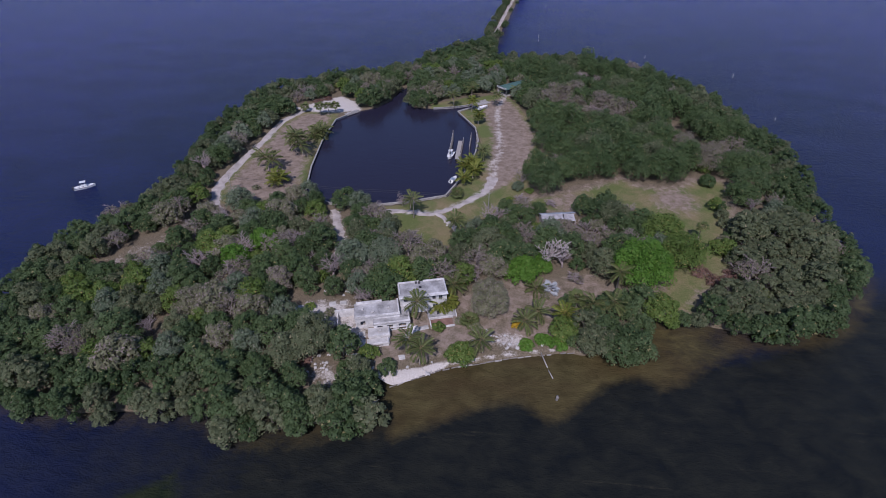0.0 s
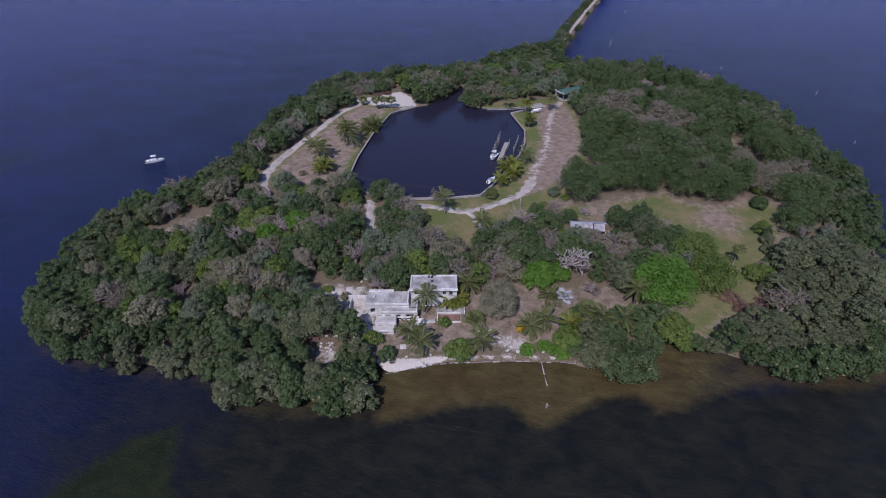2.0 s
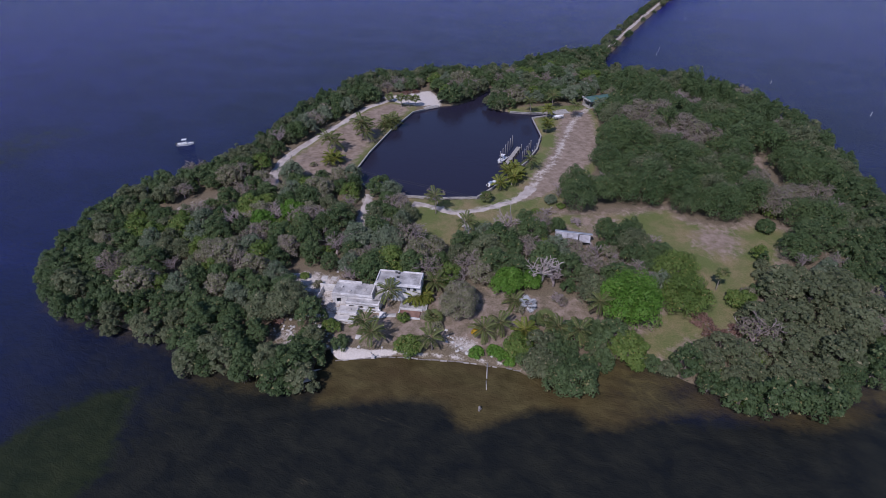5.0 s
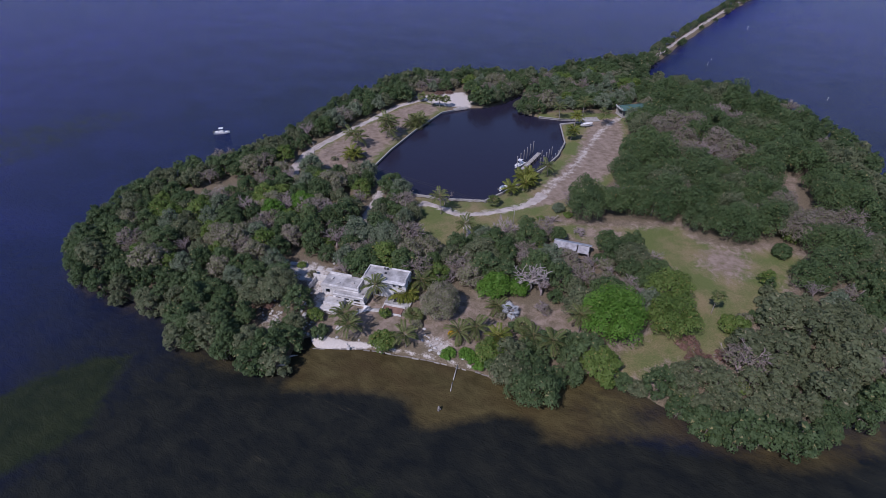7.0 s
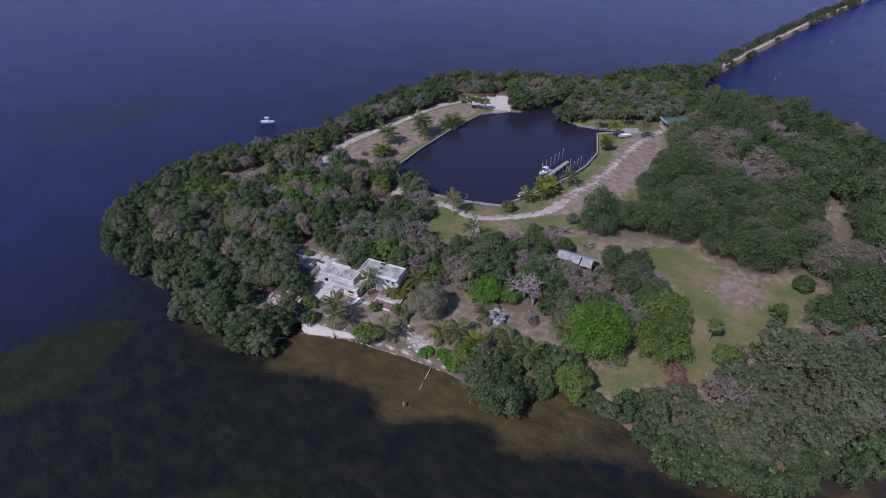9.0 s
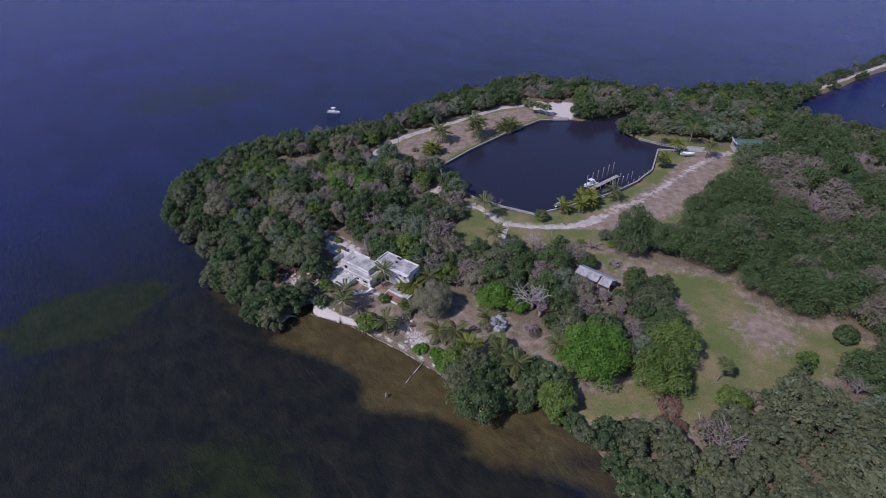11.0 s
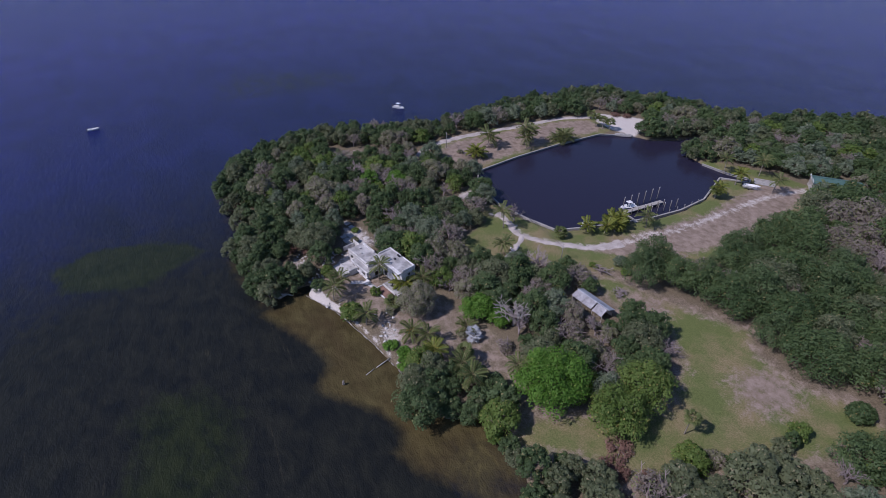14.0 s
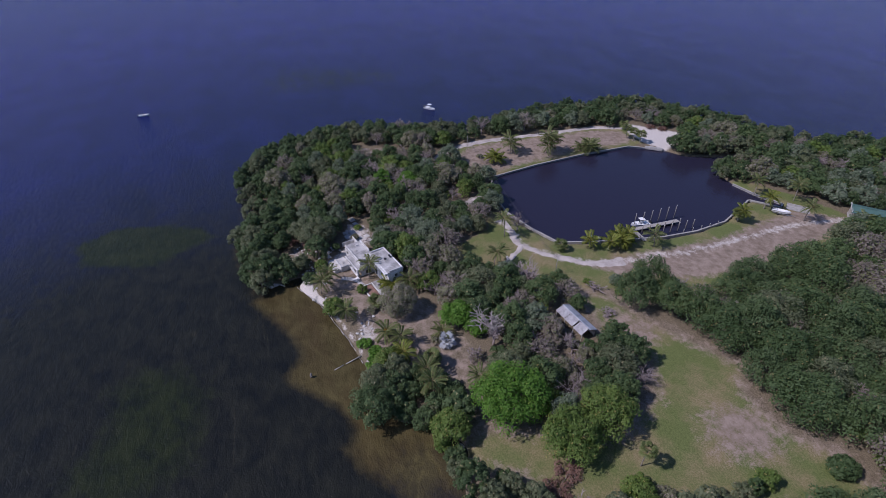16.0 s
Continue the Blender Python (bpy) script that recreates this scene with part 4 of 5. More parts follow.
house = thing("house", "derelict two-storey white house with stained flat roofs", "house", -17, 100, LAND_Z, 15)
flat_block(house, -5.9, 6.0, -1.7, 3.1, 0, 5.9, [(8.2, 9.1, 3.9, 4.8), (9.9, 10.8, 3.9, 4.8), (8.3, 9.6, 0.9, 2.1), (3.0, 4.2, 0.05, 2.1), (1.0, 2.0, 3.9, 4.8)], [(1.8, 2.8, 3.8, 4.8)], 0.4, ("front",))
slab("eave", house, "white", (12.3, 1.1, 0.2), (0.05, -2.42, 5.9), bevel=0.04)
slab("eave_trim", house, "white", (12.3, 0.22, 0.14), (0.05, -2.84, 6.1), bevel=0.03)
for x, z, w, h in ((2.75, 3.9, 0.9, 0.9), (4.45, 3.9, 0.9, 0.9), (3.05, 0.9, 1.3, 1.2), (-4.4, 3.9, 1.0, 0.9)):
    window(house, w, h, (x, -1.55, z))
slab("door", house, "dark", (1.15, 0.06, 2.05), (-2.3, -1.5, 0.05), bevel=0.01)
window(house, 1.0, 1.0, (5.85, 0.85, 3.8), 90)
flat_block(house, -17.2, -6.2, -5.2, 0.2, 0, 3.1, [(1.2, 2.4, 0.9, 2.2)], (), 0.5, ("west", "back"), holes_west=[(1.5, 3.5, 0.1, 2.2)])
flat_block(house, -6.15, -4.0, -5.2, -1.75, 0, 2.3, [], [(0.6, 2.4, 0.2, 1.9)], 0.4, ("back", "west", "front"))
slab("ledge", house, "white", (9.4, 0.5, 0.16), (-8.3, -7.4, 1.15), bevel=0.03)
slab("stub_wall", house, "white", (5.0, 0.25, 2.4), (-19.8, -0.2, 0), bevel=0.04)
slab("stub_wall", house, "white", (0.25, 4.0, 1.6), (-21.6, -2.4, 0), bevel=0.04)
slab("back_parapet", house, "white", (6.5, 0.3, 0.7), (-13.6, 0.05, 3.306), bevel=0.03)
flat_block(house, -12.8, -4.0, -7.2, -5.25, 0, 2.3, [(0.8, 2.2, 0.2, 1.9), (3.2, 4.6, 0.2, 1.9), (6.0, 7.8, 0.1, 2.0)], [(0.3, 1.2, 0.2, 1.9)], 0.35, ("back", "west"))
flat_block(house, -14.2, -9.2, -10.2, -7.25, 0, 1.35, [(0.6, 1.8, 0.3, 1.1), (2.8, 4.2, 0.3, 1.1)], (), 0.4, ("back", "west"), roof="patio")
flat_block(house, -14.6, -9.6, -12.2, -10.25, 0, 0.75, [(1.2, 3.6, 0.1, 0.6)], (), 0.25, ("back", "west"), roof="patio")
for k, (u, v, a) in enumerate(((-11.5, -8.6, 10), (-12.8, -3.5, 40), (-15.2, -2.0, 80), (-9.0, -2.6, 20))):
    slab("debris", house, "patio", (0.9, 0.5, 0.35), (u, v, 1.55 if v < -7 else 3.306), (0, 0, a), 0.06)
slab("stair_parapet", house, "white", (0.35, 4.6, 0.95), (-6.45, -2.6, 3.31), (0, 0, 0), 0.05)
for x, y in ((-1.3, 2.5), (-0.5, 2.4), (-0.4, 0.6)):
    slab("roof_vent", house, "dark", (0.55, 0.5, 0.45), (x, y, 6.1), bevel=0.05)
for k in range(4):
    slab("step", house, "white", (1.6, 0.34, 0.18 * (4 - k)), (-3.1, -7.4 - 0.35 * k, 0), bevel=0.02)
terrace = thing("terrace", "grey concrete terrace with a white kerb in front of the house", "terrace", *(Vector((-17, 100)) + Vector((math.cos(radians(15)) * 4.2 + math.sin(radians(15)) * 3.8, math.sin(radians(15)) * 4.2 - math.cos(radians(15)) * 3.8))), LAND_Z, 15)
slab("floor_slab", terrace, "roof", (7.0, 3.1, 0.45), (0, 0.5, 0))
slab("kerb", terrace, "white", (6.0, 0.25, 0.7), (-0.3, -1.25, 0))
slab("side_wall", terrace, "white", (0.25, 2.4, 0.7), (3.7, 0, 0))
bed = thing("flower_bed", "red-brown soil bed inside a low white wall", "flower bed", *(Vector((-17, 100)) + Vector((math.cos(radians(15)) * 3.9 + math.sin(radians(15)) * 6.7, math.sin(radians(15)) * 3.9 - math.cos(radians(15)) * 6.7))), LAND_Z, 15)
slab("soil", bed, "rust_soil", (5.4, 2.7, 0.3), (0, 0, 0), bevel=0.05)
slab("low_wall", bed, "white", (5.9, 0.25, 0.55), (0, -1.5, 0))
slab("low_wall", bed, "white", (0.25, 2.7, 0.55), (-2.85, 0, 0))


def house_at(u, v):
    c, s_ = math.cos(radians(15)), math.sin(radians(15))
    return -17 + c * u - s_ * v, 100 + s_ * u + c * v


def patio_chair(u, v, turn):
    x, y = house_at(u, v)
    ob = thing("patio_chair", "dark low patio chair on the terrace", "chair", x, y, LAND_Z + 0.45, turn, "chairs on the terrace")
    slab("seat", ob, "black", (0.6, 0.6, 0.06), (0, 0, 0.32), bevel=0.02)
    slab("backrest", ob, "black", (0.6, 0.07, 0.55), (0, 0.3, 0.36), (-14, 0, 0), 0.02)
    for dx in (-0.25, 0.25):
        for dy in (-0.25, 0.25):
            slab("leg", ob, "black", (0.06, 0.06, 0.34), (dx, dy, 0), bevel=0.01)


patio_chair(3.4, -3.7, 10)
patio_chair(4.9, -3.6, 25)

ribbon("walkway", [house_at(-6.5, -11.5), house_at(-4.6, -9.2), house_at(-2.4, -7.8), house_at(0.4, -7.4)], 1.3, "patio", "pale cracked concrete walkway curving to the house", 8, ragged=0.12, category="path")

# broken patio paving round the house
pv = tagged(new("patio"), "cracked whitish patio paving strewn with rubble", "patio", kind="structure")
rp = random.Random(31)
for u0, u1, v0, v1 in ((-30, -19, -1.5, 6.5), (-37, -30, 3, 7.5), (-24, -14.2, -12, -5.5), (-19, -13.5, -17, -12.2), (-9, -5, -18, -15)):
    nu, nv = max(1, int((u1 - u0) / 2.6)), max(1, int((v1 - v0) / 2.6))
    for i in range(nu):
        for j in range(nv):
            if rp.random() < 0.8:
                x, y = house_at(u0 + (i + 0.5) * (u1 - u0) / nu, v0 + (j + 0.5) * (v1 - v0) / nv)
                slab("paving_slab", pv, "patio", (2.6 * rp.uniform(0.5, 1), 2.5 * rp.uniform(0.5, 1), 0.2), (x, y, LAND_Z - 0.05 + rp.uniform(-0.03, 0.06)), (rp.uniform(-2, 2), rp.uniform(-2, 2), 15 + rp.uniform(-9, 9)), 0.05)


def chunk(rng, size):
    """A broken lump of stone or concrete."""
    bm = bmesh.new()
    bmesh.ops.create_icosphere(bm, subdivisions=1, radius=size)
    for v in bm.verts:
        v.co = Vector((v.co.x * rng.uniform(0.7, 1.3), v.co.y * rng.uniform(0.7, 1.3), v.co.z * rng.uniform(0.4, 0.8)))
    me = bpy.data.meshes.new("rock")
    bm.to_mesh(me)
    bm.free()
    return me


ROCKS = [chunk(rp, 0.5) for _ in range(4)]
for me in ROCKS:
    me.materials.append(M["patio"])
for n, cx, cy, sx, sy in ((34, -35, 83, 6, 5), (18, -28, 79, 4, 3), (18, -39, 78, 4, 3), (14, 6, 88.5, 7, 1.2), (10, 3, 91, 5, 2), (7, -14, 79, 3, 1.5), (5, 45.5, 103, 1, 1.5), (6, -40, 104, 4, 4), (5, -12, 139, 2, 1)):
    for _ in range(n):
        x, y, k = rp.gauss(cx, sx * 0.6), rp.gauss(cy, sy * 0.6), rp.uniform(0.35, 1.1)
        ob = tagged(new("rock", rp.choice(ROCKS)), "pale broken limestone rubble on the ground", "rock", "rubble on the island")
        ob.matrix_basis = pose(x, y, LAND_Z + 0.12 * k, 0, 0, rp.uniform(0, 360)) @ Matrix.Scale(k, 4)


# ---- sheds ----
def ribbed(name, parent, mat, length, width, at, turn, step=0.5):
    """A sheet roof with raised seams along its fall (y)."""
    v, f = [], []
    n = int(length / step)
    for k in range(n + 1):
        x = -length / 2 + length * k / n
        for dx, z in ((-0.05, 0), (-0.02, 0.06), (0.02, 0.06), (0.05, 0)):
            for y in (-width / 2, width / 2):
                v.append((x + dx, y, z))
    cols = 4 * (n + 1)
    for c in range(cols - 1):
        f.append((2 * c, 2 * c + 2, 2 * c + 3, 2 * c + 1))
    o = len(v)
    v += [(a, b, -0.05) for a, b, _ in v[:]]
    f += [tuple(o + i for i in reversed(q)) for q in f[:]]
    return part(name, mesh_object(name, v, f, M[mat]), parent, "", pose(*at, *turn))


shed = thing("shed", "old shed with a sagging grey tin roof", "shed", 20.2, 144, LAND_Z, 10)
for x0, L, mat in ((-3.6, 3.9, "tin"), (0.3, 3.8, "tin"), (3.9, 3.4, "tin")):
    ribbed("roof_panel", shed, mat, L, 2.75, (x0, 1.25, 3.0), (-22, 0, rp.uniform(-1, 1)))
for x0, L, sag in ((-3.7, 3.6, 0), (-0.2, 3.2, 0.12), (3.4, 3.2, 0.3)):
    ribbed("roof_panel", shed, "tin_rust", L, 2.6, (x0, -1.25, 3.0 - sag), (22 + sag * 20, 0, rp.uniform(-2, 2)))
slab("ridge_cap", shed, "tin", (11.2, 0.35, 0.08), (0, 0, 3.5), bevel=0.02)
for x in (-5.2, -1.7, 1.8, 5.2):
    for y in (-2.2, 2.2):
        slab("post", shed, "timber", (0.16, 0.16, 2.5), (x, y, 0), bevel=0.01)
pierced("wall", shed, "timber", 10.3, 2.3, 0.1, [(3.0, 4.4, 0.05, 2.0)], (-5.15, 2.3, 0))
pierced("wall", shed, "timber", 4.3, 2.3, 0.1, [], (-5.3, -2.15, 0), 90)

barn = thing("boathouse", "open-sided building with a dark green metal roof", "building", 6.8, 272, LAND_Z, 42)
ribbed("roof_panel", barn, "green_tin", 17, 4.2, (0, -1.9, 4.1), (16, 0, 0), 0.9)
ribbed("roof_panel", barn, "green_tin", 17, 4.2, (0, 1.9, 4.1), (-16, 0, 0), 0.9)
slab("ridge_cap", barn, "green_tin", (17, 0.4, 0.1), (0, 0, 4.66), bevel=0.02)
slab("gable", barn, "white", (0.12, 7.2, 0.9), (-8.3, 0, 3.4))
slab("back_wall", barn, "timber", (16, 0.15, 3.2), (0, 3.2, 0))
slab("side_wall", barn, "white", (0.15, 6.2, 3.2), (8.0, 0, 0))
slab("floor_slab", barn, "concrete", (16.6, 7, 0.15), (0, 0, 0.0))
for x in (-8, -4, 0, 4, 8):
    slab("post", barn, "timber", (0.22, 0.22, 3.35), (x, -3.3, 0.1), bevel=0.02)

# ---- dock ----
dock = thing("dock", "grey timber dock with a cross pier on the seawall", "dock", 0, 0, 0)
for k in range(40):
    slab("plank", dock, "timber", (1.7, 0.42, 0.06), (-15.7 + 0.02 * (k % 3), 188.4 + 0.45 * k, 0.94), (0, 0, rp.uniform(-0.8, 0.8)), 0)
for k in range(15):
    slab("plank", dock, "timber", (0.42, 1.5, 0.06), (-15.0 + 0.45 * k, 187.3, 0.94), (0, 0, rp.uniform(-0.8, 0.8)), 0)
for dx in (-16.4, -15.0):
    slab("beam", dock, "timber", (0.2, 18, 0.22), (dx, 197, 0.7), bevel=0)
for dy in (186.8, 187.8):
    slab("beam", dock, "timber", (7, 0.2, 0.22), (-12, dy, 0.7), bevel=0)


def mooring_pile(x, y, h, r=0.14):
    ob = thing("mooring_pile", "tall dark timber mooring pile with a white cap", "pile", x, y, 0, 0, "mooring piles in the basin")
    rod("post", ob, "pile", [(0, 0, -1.5), (0, 0, h * 0.5), (rp.uniform(-0.06, 0.06), rp.uniform(-0.06, 0.06), h)], r, 8)
    rod("cap", ob, "white", [(0, 0, h), (0, 0, h + 0.12), (0, 0, h + 0.3)], r * 1.25, 8, taper=0.2)


for k in range(6):
    mooring_pile(-18.6 - 0.05 * k, 190.0 + 3.4 * k, 5.0)
    mooring_pile(-14.4, 190.3 + 3.1 * k, 2.4)
for k in range(5):
    mooring_pile(-11.3, 196.5 + 3.1 * k, 3.4)
for k in range(5):
    mooring_pile(-8.9 - 0.1 * k * k * 0.5, 203 + 3.8 * k, 1.8, 0.11)
for k in range(3):
    mooring_pile(-14.8 + 2.2 * k, 186.5, 1.9, 0.12)


# ---- boats ----
def hull_mesh(L, B, H):
    """A planing hull: sharp flared bow along +x, flat transom, inside deck."""
    v, f = [], []
    st = [0.0, 0.2, 0.45, 0.65, 0.8, 0.91, 1.0]
    half = [0.46, 0.5, 0.5, 0.46, 0.36, 0.2, 0.015]
    for s, b in zip(st, half):
        x, sheer = (s - 0.5) * L, H * (0.82 + 0.3 * s * s)
        keel = -0.12 * H + 0.75 * H * max(0, s - 0.72) ** 1.5 * 3.2
        w = b * B
        v += [(x, 0, keel), (x, w * 0.8, keel + 0.28 * H), (x, w, sheer), (x, w * 0.84, sheer), (x, w * 0.8, H * 0.5 + 0.25 * H * s), (x, 0, H * 0.5 + 0.25 * H * s)]
        v += [(x, -w * 0.8, H * 0.5 + 0.25 * H * s), (x, -w * 0.84, sheer), (x, -w, sheer), (x, -w * 0.8, keel + 0.28 * H)]
    n = 10
    for k in range(len(st) - 1):
        for i in range(n):
            f.append((k * n + i, k * n + (i + 1) % n, (k + 1) * n + (i + 1) % n, (k + 1) * n + i))
    f.append(tuple(range(n - 1, -1, -1)))
    return v, f


def boat(label, L, B, x, y, z, turn, top=True, hull="gel", name="motorboat", engine=True):
    ob = thing(name, label, "boat", x, y, z, turn)
    H = B * 0.42
    part("hull", mesh_object("hull", *hull_mesh(L, B, H), M[hull]), ob)
    slab("rub_rail", ob, "black", (L * 0.7, 0.05, 0.07), (-L * 0.14, B * 0.5, H * 0.82), bevel=0.01)
    slab("rub_rail", ob, "black", (L * 0.7, 0.05, 0.07), (-L * 0.14, -B * 0.5, H * 0.82), bevel=0.01)
    slab("bow_deck", ob, "gel", (L * 0.2, B * 0.42, 0.1), (L * 0.3, 0, H * 0.93), bevel=0.03)
    slab("bench", ob, "gel", (0.5, B * 0.7, 0.5), (-L * 0.3, 0, H * 0.55), bevel=0.05)
    if top:
        slab("console", ob, "gel", (0.9, 0.85, 1.0), (0.05 * L, 0, H * 0.6), bevel=0.08)
        slab("windscreen", ob, "glass", (0.06, 0.8, 0.45), (0.05 * L + 0.35, 0, H * 0.6 + 0.95), (0, -20, 0), 0.01)
        slab("t_top", ob, "gel", (2.0, 1.7, 0.09), (-0.02 * L, 0, H * 0.6 + 2.0), bevel=0.03)
        for dx in (-0.7, 0.6):
            for dy in (-0.6, 0.6):
                rod("post", ob, "steel", [(-0.02 * L + dx * 0.8, dy * 0.8, H * 0.55), (-0.02 * L + dx, dy, H * 0.6 + 2.0)], 0.03, 5)
        slab("helm_seat", ob, "gel", (0.5, 0.9, 0.9), (-0.1 * L, 0, H * 0.55), bevel=0.06)
    if engine:
        for dy in ((-0.35, 0.35) if L > 6.5 else (0.0,)):
            m = part("outboard", None, ob, "", pose(-L * 0.5 - 0.25, dy, H * 0.3))
            slab("cowl", m, "black", (0.6, 0.4, 0.6), (0, 0, 0.45), bevel=0.1)
            slab("shaft", m, "black", (0.25, 0.15, 1.0), (0, 0, -0.55), bevel=0.04)
    return ob


boat("white centre-console motorboat with a canopy lying at anchor", 7.0, 2.5, -150.5, 155.0, -0.15, 35)
boat("white motorboat with a canopy moored at the dock", 7.2, 2.6, -18.6, 192.6, -0.15, 262)
boat("small white open skiff adrift on the sea", 5.0, 1.9, -186.5, 12, -0.1, 95, top=False, name="skiff")
skiff = boat("white skiff hauled out beside the seawall", 5.0, 1.9, -15.6, 171.8, 0.05, 70, top=False, name="skiff")
slab("cover", skiff, "blue", (1.6, 1.5, 0.15), (-0.8, 0, 1.1), bevel=0.05)

trailer = thing("boat_trailer", "galvanised boat trailer on the earth yard", "trailer", -8, 244.5, LAND_Z, 40)
for dy in (-0.75, 0.75):
    slab("rail", trailer, "steel", (5.6, 0.12, 0.14), (0, dy, 0.5), bevel=0.01)
    rod("wheel", trailer, "black", [(-0.8, dy * 1.35 - 0.11, 0.33), (-0.8, dy * 1.35 + 0.11, 0.33)], 0.33, 14)
for dx in (-2.4, 0, 2.2):
    slab("crossbar", trailer, "steel", (0.12, 1.5, 0.1), (dx, 0, 0.42), bevel=0.01)
slab("drawbar", trailer, "steel", (2.0, 0.12, 0.12), (3.6, 0, 0.5), bevel=0.01)
boat("white runabout resting on its trailer", 6.0, 2.3, -8, 244.5, LAND_Z + 0.75, 40, top=False)

ramp = thing("boat_ramp", "pale concrete boat ramp slab behind the yard", "ramp", -8.6, 253.5, LAND_Z, 40)
slab("ramp_slab", ramp, "concrete", (7.5, 4.0, 0.25), (0, 0, 0), bevel=0.05)
slab("kerb", ramp, "concrete", (7.5, 0.3, 0.7), (0, 2.1, 0), bevel=0.04)
slip = thing("slipway", "concrete slipway with a low railing at the basin", "slipway", -70.5, 236.5, 0.2, 52)
slab("apron", slip, "concrete", (7.5, 2.6, 0.6), (0, 0, 0), bevel=0.05)
for k in range(5):
    rod("baluster", slip, "white", [(-3.4 + 1.7 * k, -1.1, 0.6), (-3.4 + 1.7 * k, -1.1, 1.5)], 0.06, 6)
rod("top_rail", slip, "white", [(-3.5, -1.1, 1.5), (3.5, -1.1, 1.5)], 0.05, 6)


# ---- poles and wreckage ----
def utility_pole(x, y, h, mat="concrete", arm=True):
    ob = thing("utility_pole", "thin pale utility pole standing in the grass", "pole", x, y, LAND_Z)
    rod("shaft", ob, mat, [(0, 0, -0.4), (0, 0, h * 0.5), (0, 0, h)], 0.13, 8, taper=0.6)
    if arm:
        slab("crossarm", ob, "timber", (1.4, 0.1, 0.1), (0, 0, h - 0.5), bevel=0.01)


utility_pole(-1.9, 150, 7.0)
utility_pole(-93.5, 155, 7.4)
utility_pole(-60, 262, 7.0, arm=False)
line = thing("power_line", "two thin dark cables slung between poles", "cable", 0, 0, 0)
for dz in (0.0, 0.7):
    rod("cable", line, "black", [(-93.5, 155, 6.6 + dz), (-80, 154.5, 5.4 + dz), (-66, 153.6, 5.0 + dz), (-50, 152.4, 4.9 + dz), (-33, 151, 5.6 + dz), (-18, 150.4, 5.4 + dz), (-1.9, 150, 6.2 + dz)], 0.035, 4)
for k, (x, y, h) in enumerate(((125, 242, 1.6), (127.8, 306, 2.4), (25, 392, 2.6), (88, 343, 2.0), (24.5, 381, 2.2), (36, 500, 2.6))):
    ob = thing("channel_marker", "slim pale channel marker post in the sea", "marker post", x, y, 0, 0, "marker posts in the sea")
    rod("post", ob, "concrete", [(0, 0, -1), (0.1, 0, h * 0.6), (0.15, 0.05, h)], 0.075, 6)

log = thing("fallen_log", "pale broken timber lying from beach into water", "log", 12.6, 86.8, 0.1, -75)
rod("near_timber", log, "timber", [(-0.2, 0, 0.3), (2.0, 0.05, 0.2), (4.2, 0.15, 0.05)], 0.14, 7)
rod("far_timber", log, "timber", [(4.8, 0.1, 0.02), (7.4, 0.35, -0.05)], 0.12, 7)
stump = thing("stump", "dark broken pile stump standing in the shallows", "stump", 15.2, 74, 0)
rod("stub", stump, "pile", [(0, 0, -1), (0.05, 0, 0.6), (0.1, 0.05, 1.3)], 0.32, 8, taper=0.7)
rod("spur", stump, "pile", [(0.05, 0, 0.3), (0.5, 0.2, 0.6)], 0.12, 6)

# dry reddish brush heaps
for x, y, R, H in ((-91, 249.5, 3.0, 1.6), (-87, 253.5, 2.6, 1.5), (61, 117, 3.2, 1.0), (66, 121, 2.6, 1.0), (-44, 75, 1.8, 0.9), (36, 103.5, 1.6, 1.6), (83, 166, 2.4, 0.9), (58, 121, 3.0, 0.6), (-41, 79, 1.6, 0.8)):
    ob = tagged(new("brush_heap"), "heap of dry reddish brushwood and leaves", "brush heap")
    rg = random.Random(int(x * 7 + y))
    me = fast_mesh("dry_leaves", *leaf_cloud(rg, crown_blobs(rg, R, H, 0, 7), 420, 0.4, 0.8))
    me.materials.append(M["red_leaf"])
    part("dry_leaves", me, ob)
    for k in range(5):
        a = rg.uniform(0, 6.28)
        rod("branch", ob, "twig", [(-R * math.cos(a), -R * math.sin(a), 0.1), (0, 0, H * 0.7), (R * math.cos(a + 0.4), R * math.sin(a + 0.4), H * 0.5)], 0.06, 5)
    ob.location = (x, y, LAND_Z)

# ---- palms ----
def stand(ob, x, y, turn=0.0, k=1.0):
    ob.matrix_basis = pose(x, y, LAND_Z, 0, 0, turn) @ Matrix.Scale(k, 4)
    return ob


for k, (x, y, h) in enumerate(((-18.2, 95.4, 5.6), (-15, 80.5, 4.6), (-18.5, 83.5, 4.8), (-1, 85.5, 3.6), (30, 101, 5.0), (25, 100.5, 4.2), (9, 95, 2.6), (12, 97, 3.0), (-12, 134, 5.4),
                               (-5, 188, 4.4), (-22, 246, 6.4), (-14, 257, 7.0), (-26, 143.5, 7.2), (-9, 106, 3.4), (-2, 249, 6.0), (33.5, 111.5, 6.4), (12.5, 109.3, 1.2), (22, 262, 4.5), (8, 262, 4.5))):
    stand(palm("coconut palm with long drooping green fronds", 200 + k, h, 17, COCO_FROND), x, y, 40 * k)
for k, (x, y, h) in enumerate(((-11, 168, 2.4), (-8.5, 173, 2.6), (-9, 181, 3.0), (-13, 242, 4.0), (-9.5, 227, 3.6), (-8, 177, 2.2), (19, 97, 3.0))):
    stand(palm("short palm with yellowing green fronds", 230 + k, h, 18, YELLOW_FROND), x, y, 55 * k, 1.25)
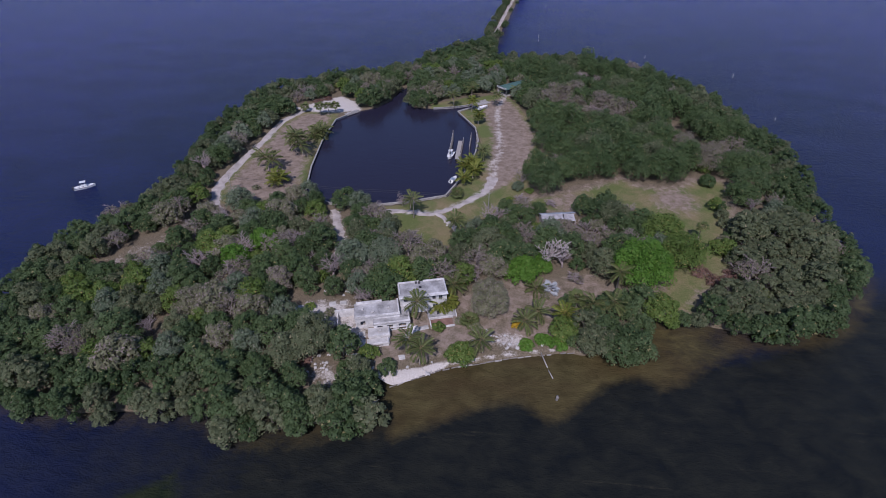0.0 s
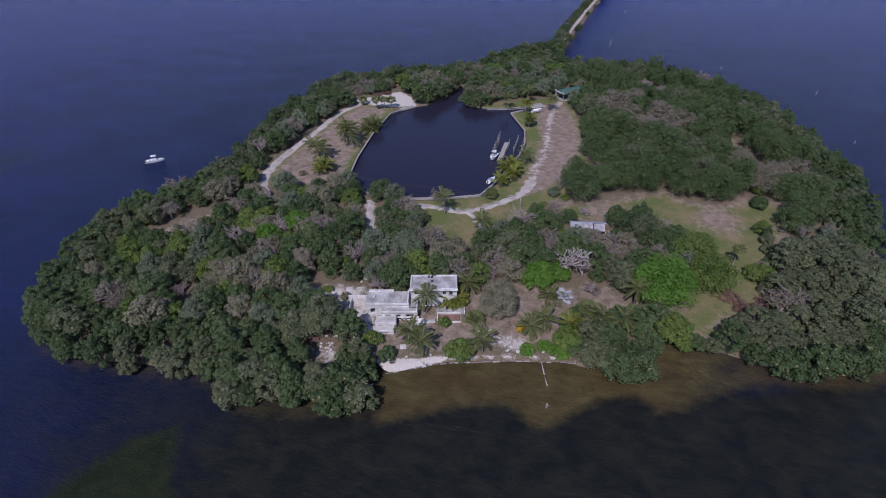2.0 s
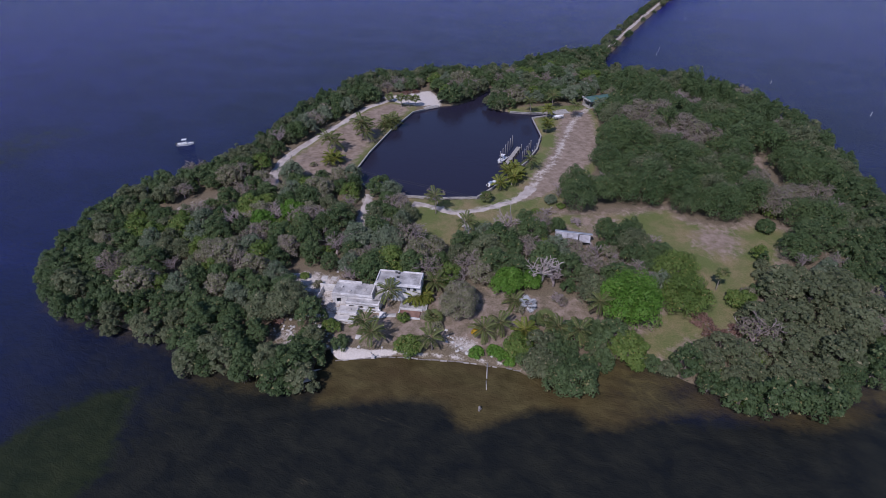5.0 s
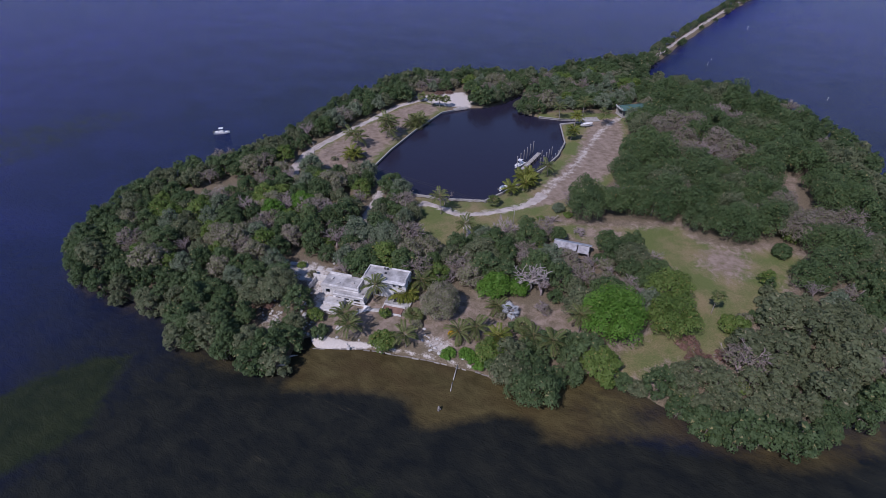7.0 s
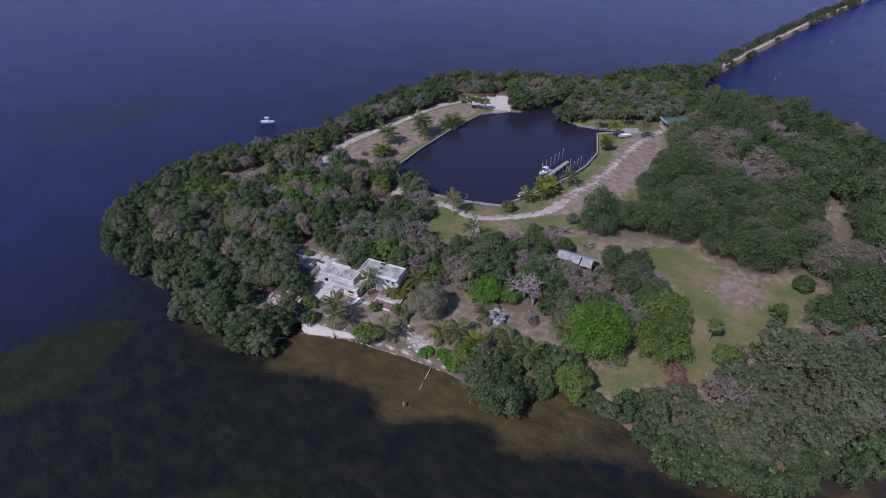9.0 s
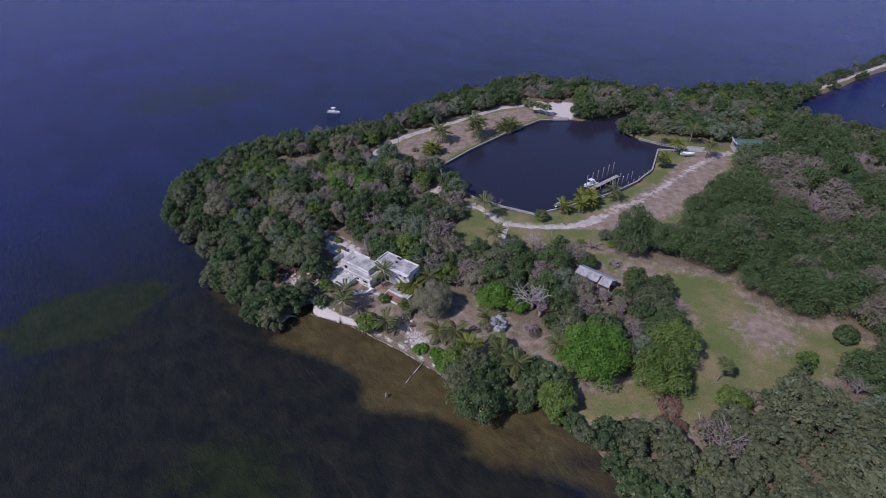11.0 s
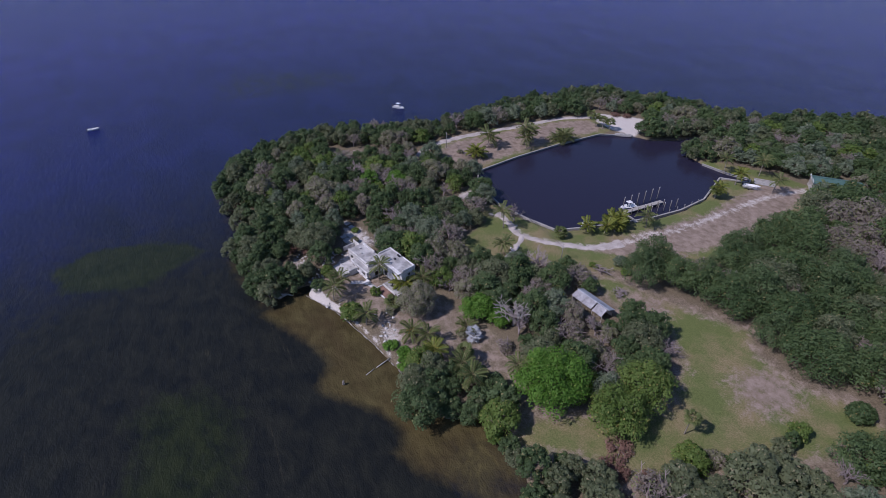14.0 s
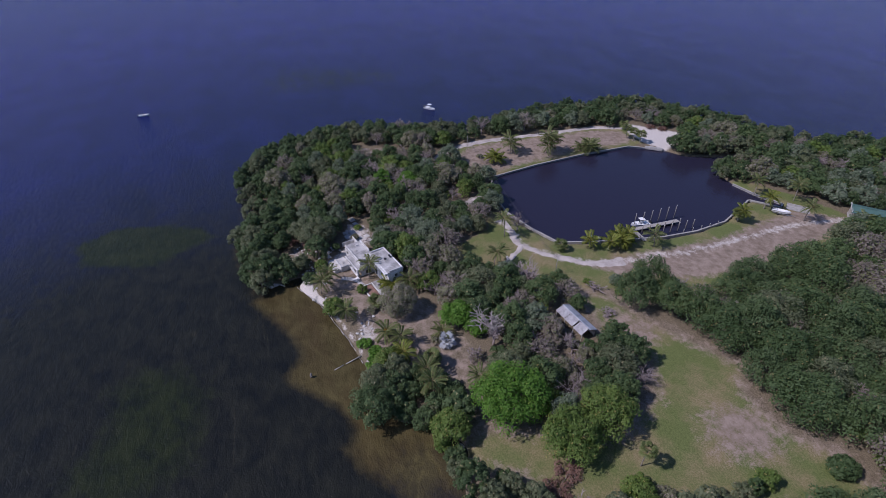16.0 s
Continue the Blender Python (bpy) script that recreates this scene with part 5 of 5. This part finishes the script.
for k, (x, y, h) in enumerate(((-13, 157.5, 1.8), (-84, 231, 4.6), (-80.5, 232.5, 4.2), (-77.5, 234, 4.0), (-93, 235.5, 2.6), (-9, 226, 3.4), (-5, 94.5, 1.4), (22, 103, 3.4))):
    stand(palm("fan palm with a round grey-green head", 260 + k, h, 22, FAN_FROND, lean=0.25), x, y, 70 * k)
for k, (x, y, stems, frond) in enumerate(((-81, 188, [(0, 0, 6.4), (1.4, 1.2, 5.0), (-0.8, 1.8, 4.2), (2.2, -0.6, 3.4)], COCO_FROND), (-87, 173, [(0, 0, 4.4), (1.2, -0.5, 3.6)], COCO_FROND), (-78, 161.5, [(0, 0, 2.2), (1.5, 0.6, 1.6), (-1.2, 1.0, 1.8), (0.4, 2.0, 2.6)], YELLOW_FROND),
                                             (-77, 206, [(0, 0, 2.0), (1.3, 0.8, 1.6), (-1.0, 1.2, 1.4), (0.3, -1.2, 1.7)], COCO_FROND), (-9.5, 178, [(0, 0, 2.2), (1.2, 1.4, 1.8), (0.4, -1.6, 1.6)], YELLOW_FROND), (-11, 100.5, [(0, 0, 1.6), (0.9, 0.6, 1.2)], YELLOW_FROND))):
    stand(palm("clump of palms growing together in the grass", 270 + k, 4, 15, frond, lean=0.4, stems=stems), x, y, 30 * k, 1.3)
stand(palm("lone fan palm with a small pale head on the lawn", 259, 7.0, 18, FAN_FROND, lean=0.3), 61, 136.2, 20, 0.8)
stand(palm("silver-blue fan palm with stiff leaves", 290, 1.3, 14, SILVER_FROND, lean=0.05, girth=0.22), 16, 109)

# ---- bushes and leafless trees of the yard ----
for k, (x, y, R, H) in enumerate(((23, 114, 2.6, 2.8), (42, 131, 4.4, 7.0), (16, 121, 5.6, 9.0), (29, 138, 4.0, 5.6), (24, 131, 3.6, 5.2), (-31, 151, 2.8, 4.6), (-52, 111, 4.0, 6.0), (8, 158, 3.0, 2.2), (18, 156, 3.2, 2.0), (33, 135, 3.6, 5.0), (-4, 112, 3.4, 4.6), (74, 131, 3.0, 3.4), (9.5, 171, 3.4, 5.0), (-28, 149, 3.6, 5.4))):
    pale = k == 2
    ob = twiggy("leafless_tree", "dead tree with bare whitish crooked limbs" if pale else "leafless grey-brown tree with fine bare twigs", "tree", 300 + k, R, H, "pale_bark" if pale else "twig", 4, 0.06 if pale else 0.028, ("dry_leaf", 380, 0.26) if k == 0 else None, 0.34 if pale else 0.14)
    ob.location = (x, y, LAND_Z)
for k, (x, y, R, H, leaf, n) in enumerate(((8, 165, 2.6, 3.2, "sage", 500), (7, 95, 1.5, 1.6, "flower", 260), (-3, 93, 1.8, 1.8, "feather", 350), (-7, 95, 1.6, 1.6, "feather", 300), (13, 90.5, 2.4, 1.4, "bright", 420), (9, 88.5, 2.2, 1.2, "bright", 380),
                                           (-22, 78, 2.6, 2.8, "mangrove", 500), (-27, 82, 2.8, 3.0, "lime", 520), (-12, 92, 1.8, 2.4, "lime", 320), (-9.5, 101, 2.0, 2.2, "yellow_palm", 300), (-31, 77, 2.6, 3.0, "broad", 500), (14.5, 106.5, 1.6, 2.0, "feather", 220),
                                           (71, 126, 2.6, 3.0, "broad", 480), (80, 134, 3.0, 3.4, "mangrove", 560), (56, 108, 2.6, 3.6, "broad", 480), (20, 104, 2.4, 3.4, "broad", 480), (5, 157, 1.6, 1.6, "lime", 260), (12, 164, 1.8, 1.4, "lime", 260), (4, 118, 3.2, 4.6, "broad", 700),
                                           (36, 99, 2.6, 4.0, "grey_mangrove", 520), (-24, 95, 2.4, 3.2, "feather", 400), (-86, 158, 1.6, 1.6, "feather", 220), (35, 120, 2.0, 2.6, "lime", 300), (24, 120, 2.6, 3.4, "broad", 480),
                                           (18, 138.5, 2.4, 2.2, "dry_leaf", 380), (22.5, 139.5, 2.2, 2.0, "dry_leaf", 340), (26.5, 140, 2.0, 2.2, "feather", 320), (13.5, 137, 2.6, 4.2, "lime", 560), (29, 143, 2.4, 3.6, "broad", 520), (32, 140, 3.0, 4.6, "feather", 640), (11.5, 133, 3.0, 5.0, "mangrove", 640),
                                           (25, 134.5, 2.6, 3.6, "dry_leaf", 480), (30, 131, 3.0, 4.4, "dry_leaf", 560), (20, 130, 2.8, 4.0, "grey_mangrove", 560), (-40, 95, 1.6, 2.0, "feather", 260), (16.5, 89.6, 2.4, 1.3, "bright", 420), (20.5, 90.5, 2.8, 3.4, "broad", 560), (24, 88.5, 3.2, 4.4, "grey_mangrove", 700), (47.5, 100, 2.6, 3.2, "mangrove", 560), (44.5, 98.5, 2.2, 2.6, "lime", 420), (51, 99.5, 2.8, 3.6, "grey_mangrove", 560), (72.8, 150.9, 2.6, 3.4, "grey_mangrove", 480), (72.1, 157.1, 2.6, 4.6, "lime", 480), (71.3, 138.9, 2.6, 3.0, "broad", 480), (65.0, 133.1, 2.6, 3.4, "lime", 480), (81.4, 167.0, 2.6, 3.2, "broad", 480), (72.5, 145.8, 2.6, 3.0, "grey_mangrove", 480), (68.6, 136.3, 2.6, 2.6, "feather", 480), (-36, 88, 1.8, 2.4, "broad", 300), (-46, 97, 1.6, 1.6, "lime", 240), (73, 153, 1.7, 5.0, "broad", 420), (83, 150, 2.2, 3.0, "broad", 420), (78, 143, 2.4, 3.0, "grey_mangrove", 460))):
    rg = random.Random(400 + k)
    ob = tagged(new("bush"), {"flower": "low bush covered in yellow flowers", "sage": "rounded grey-green bush beside the track"}.get(leaf, "leafy green bush growing in the yard"), "bush")
    me = fast_mesh("foliage", *leaf_cloud(rg, crown_blobs(rg, R, H, 0.0, 8), n * 2, 0.36))
    me.materials.append(M[leaf])
    part("foliage", me, ob)
    rod("stem", ob, "bark", [(0, 0, -0.3), (0.1, 0, H * 0.3), (0.1, 0.1, H * 0.7)], 0.09, 5)
    ob.location = (x, y, LAND_Z)
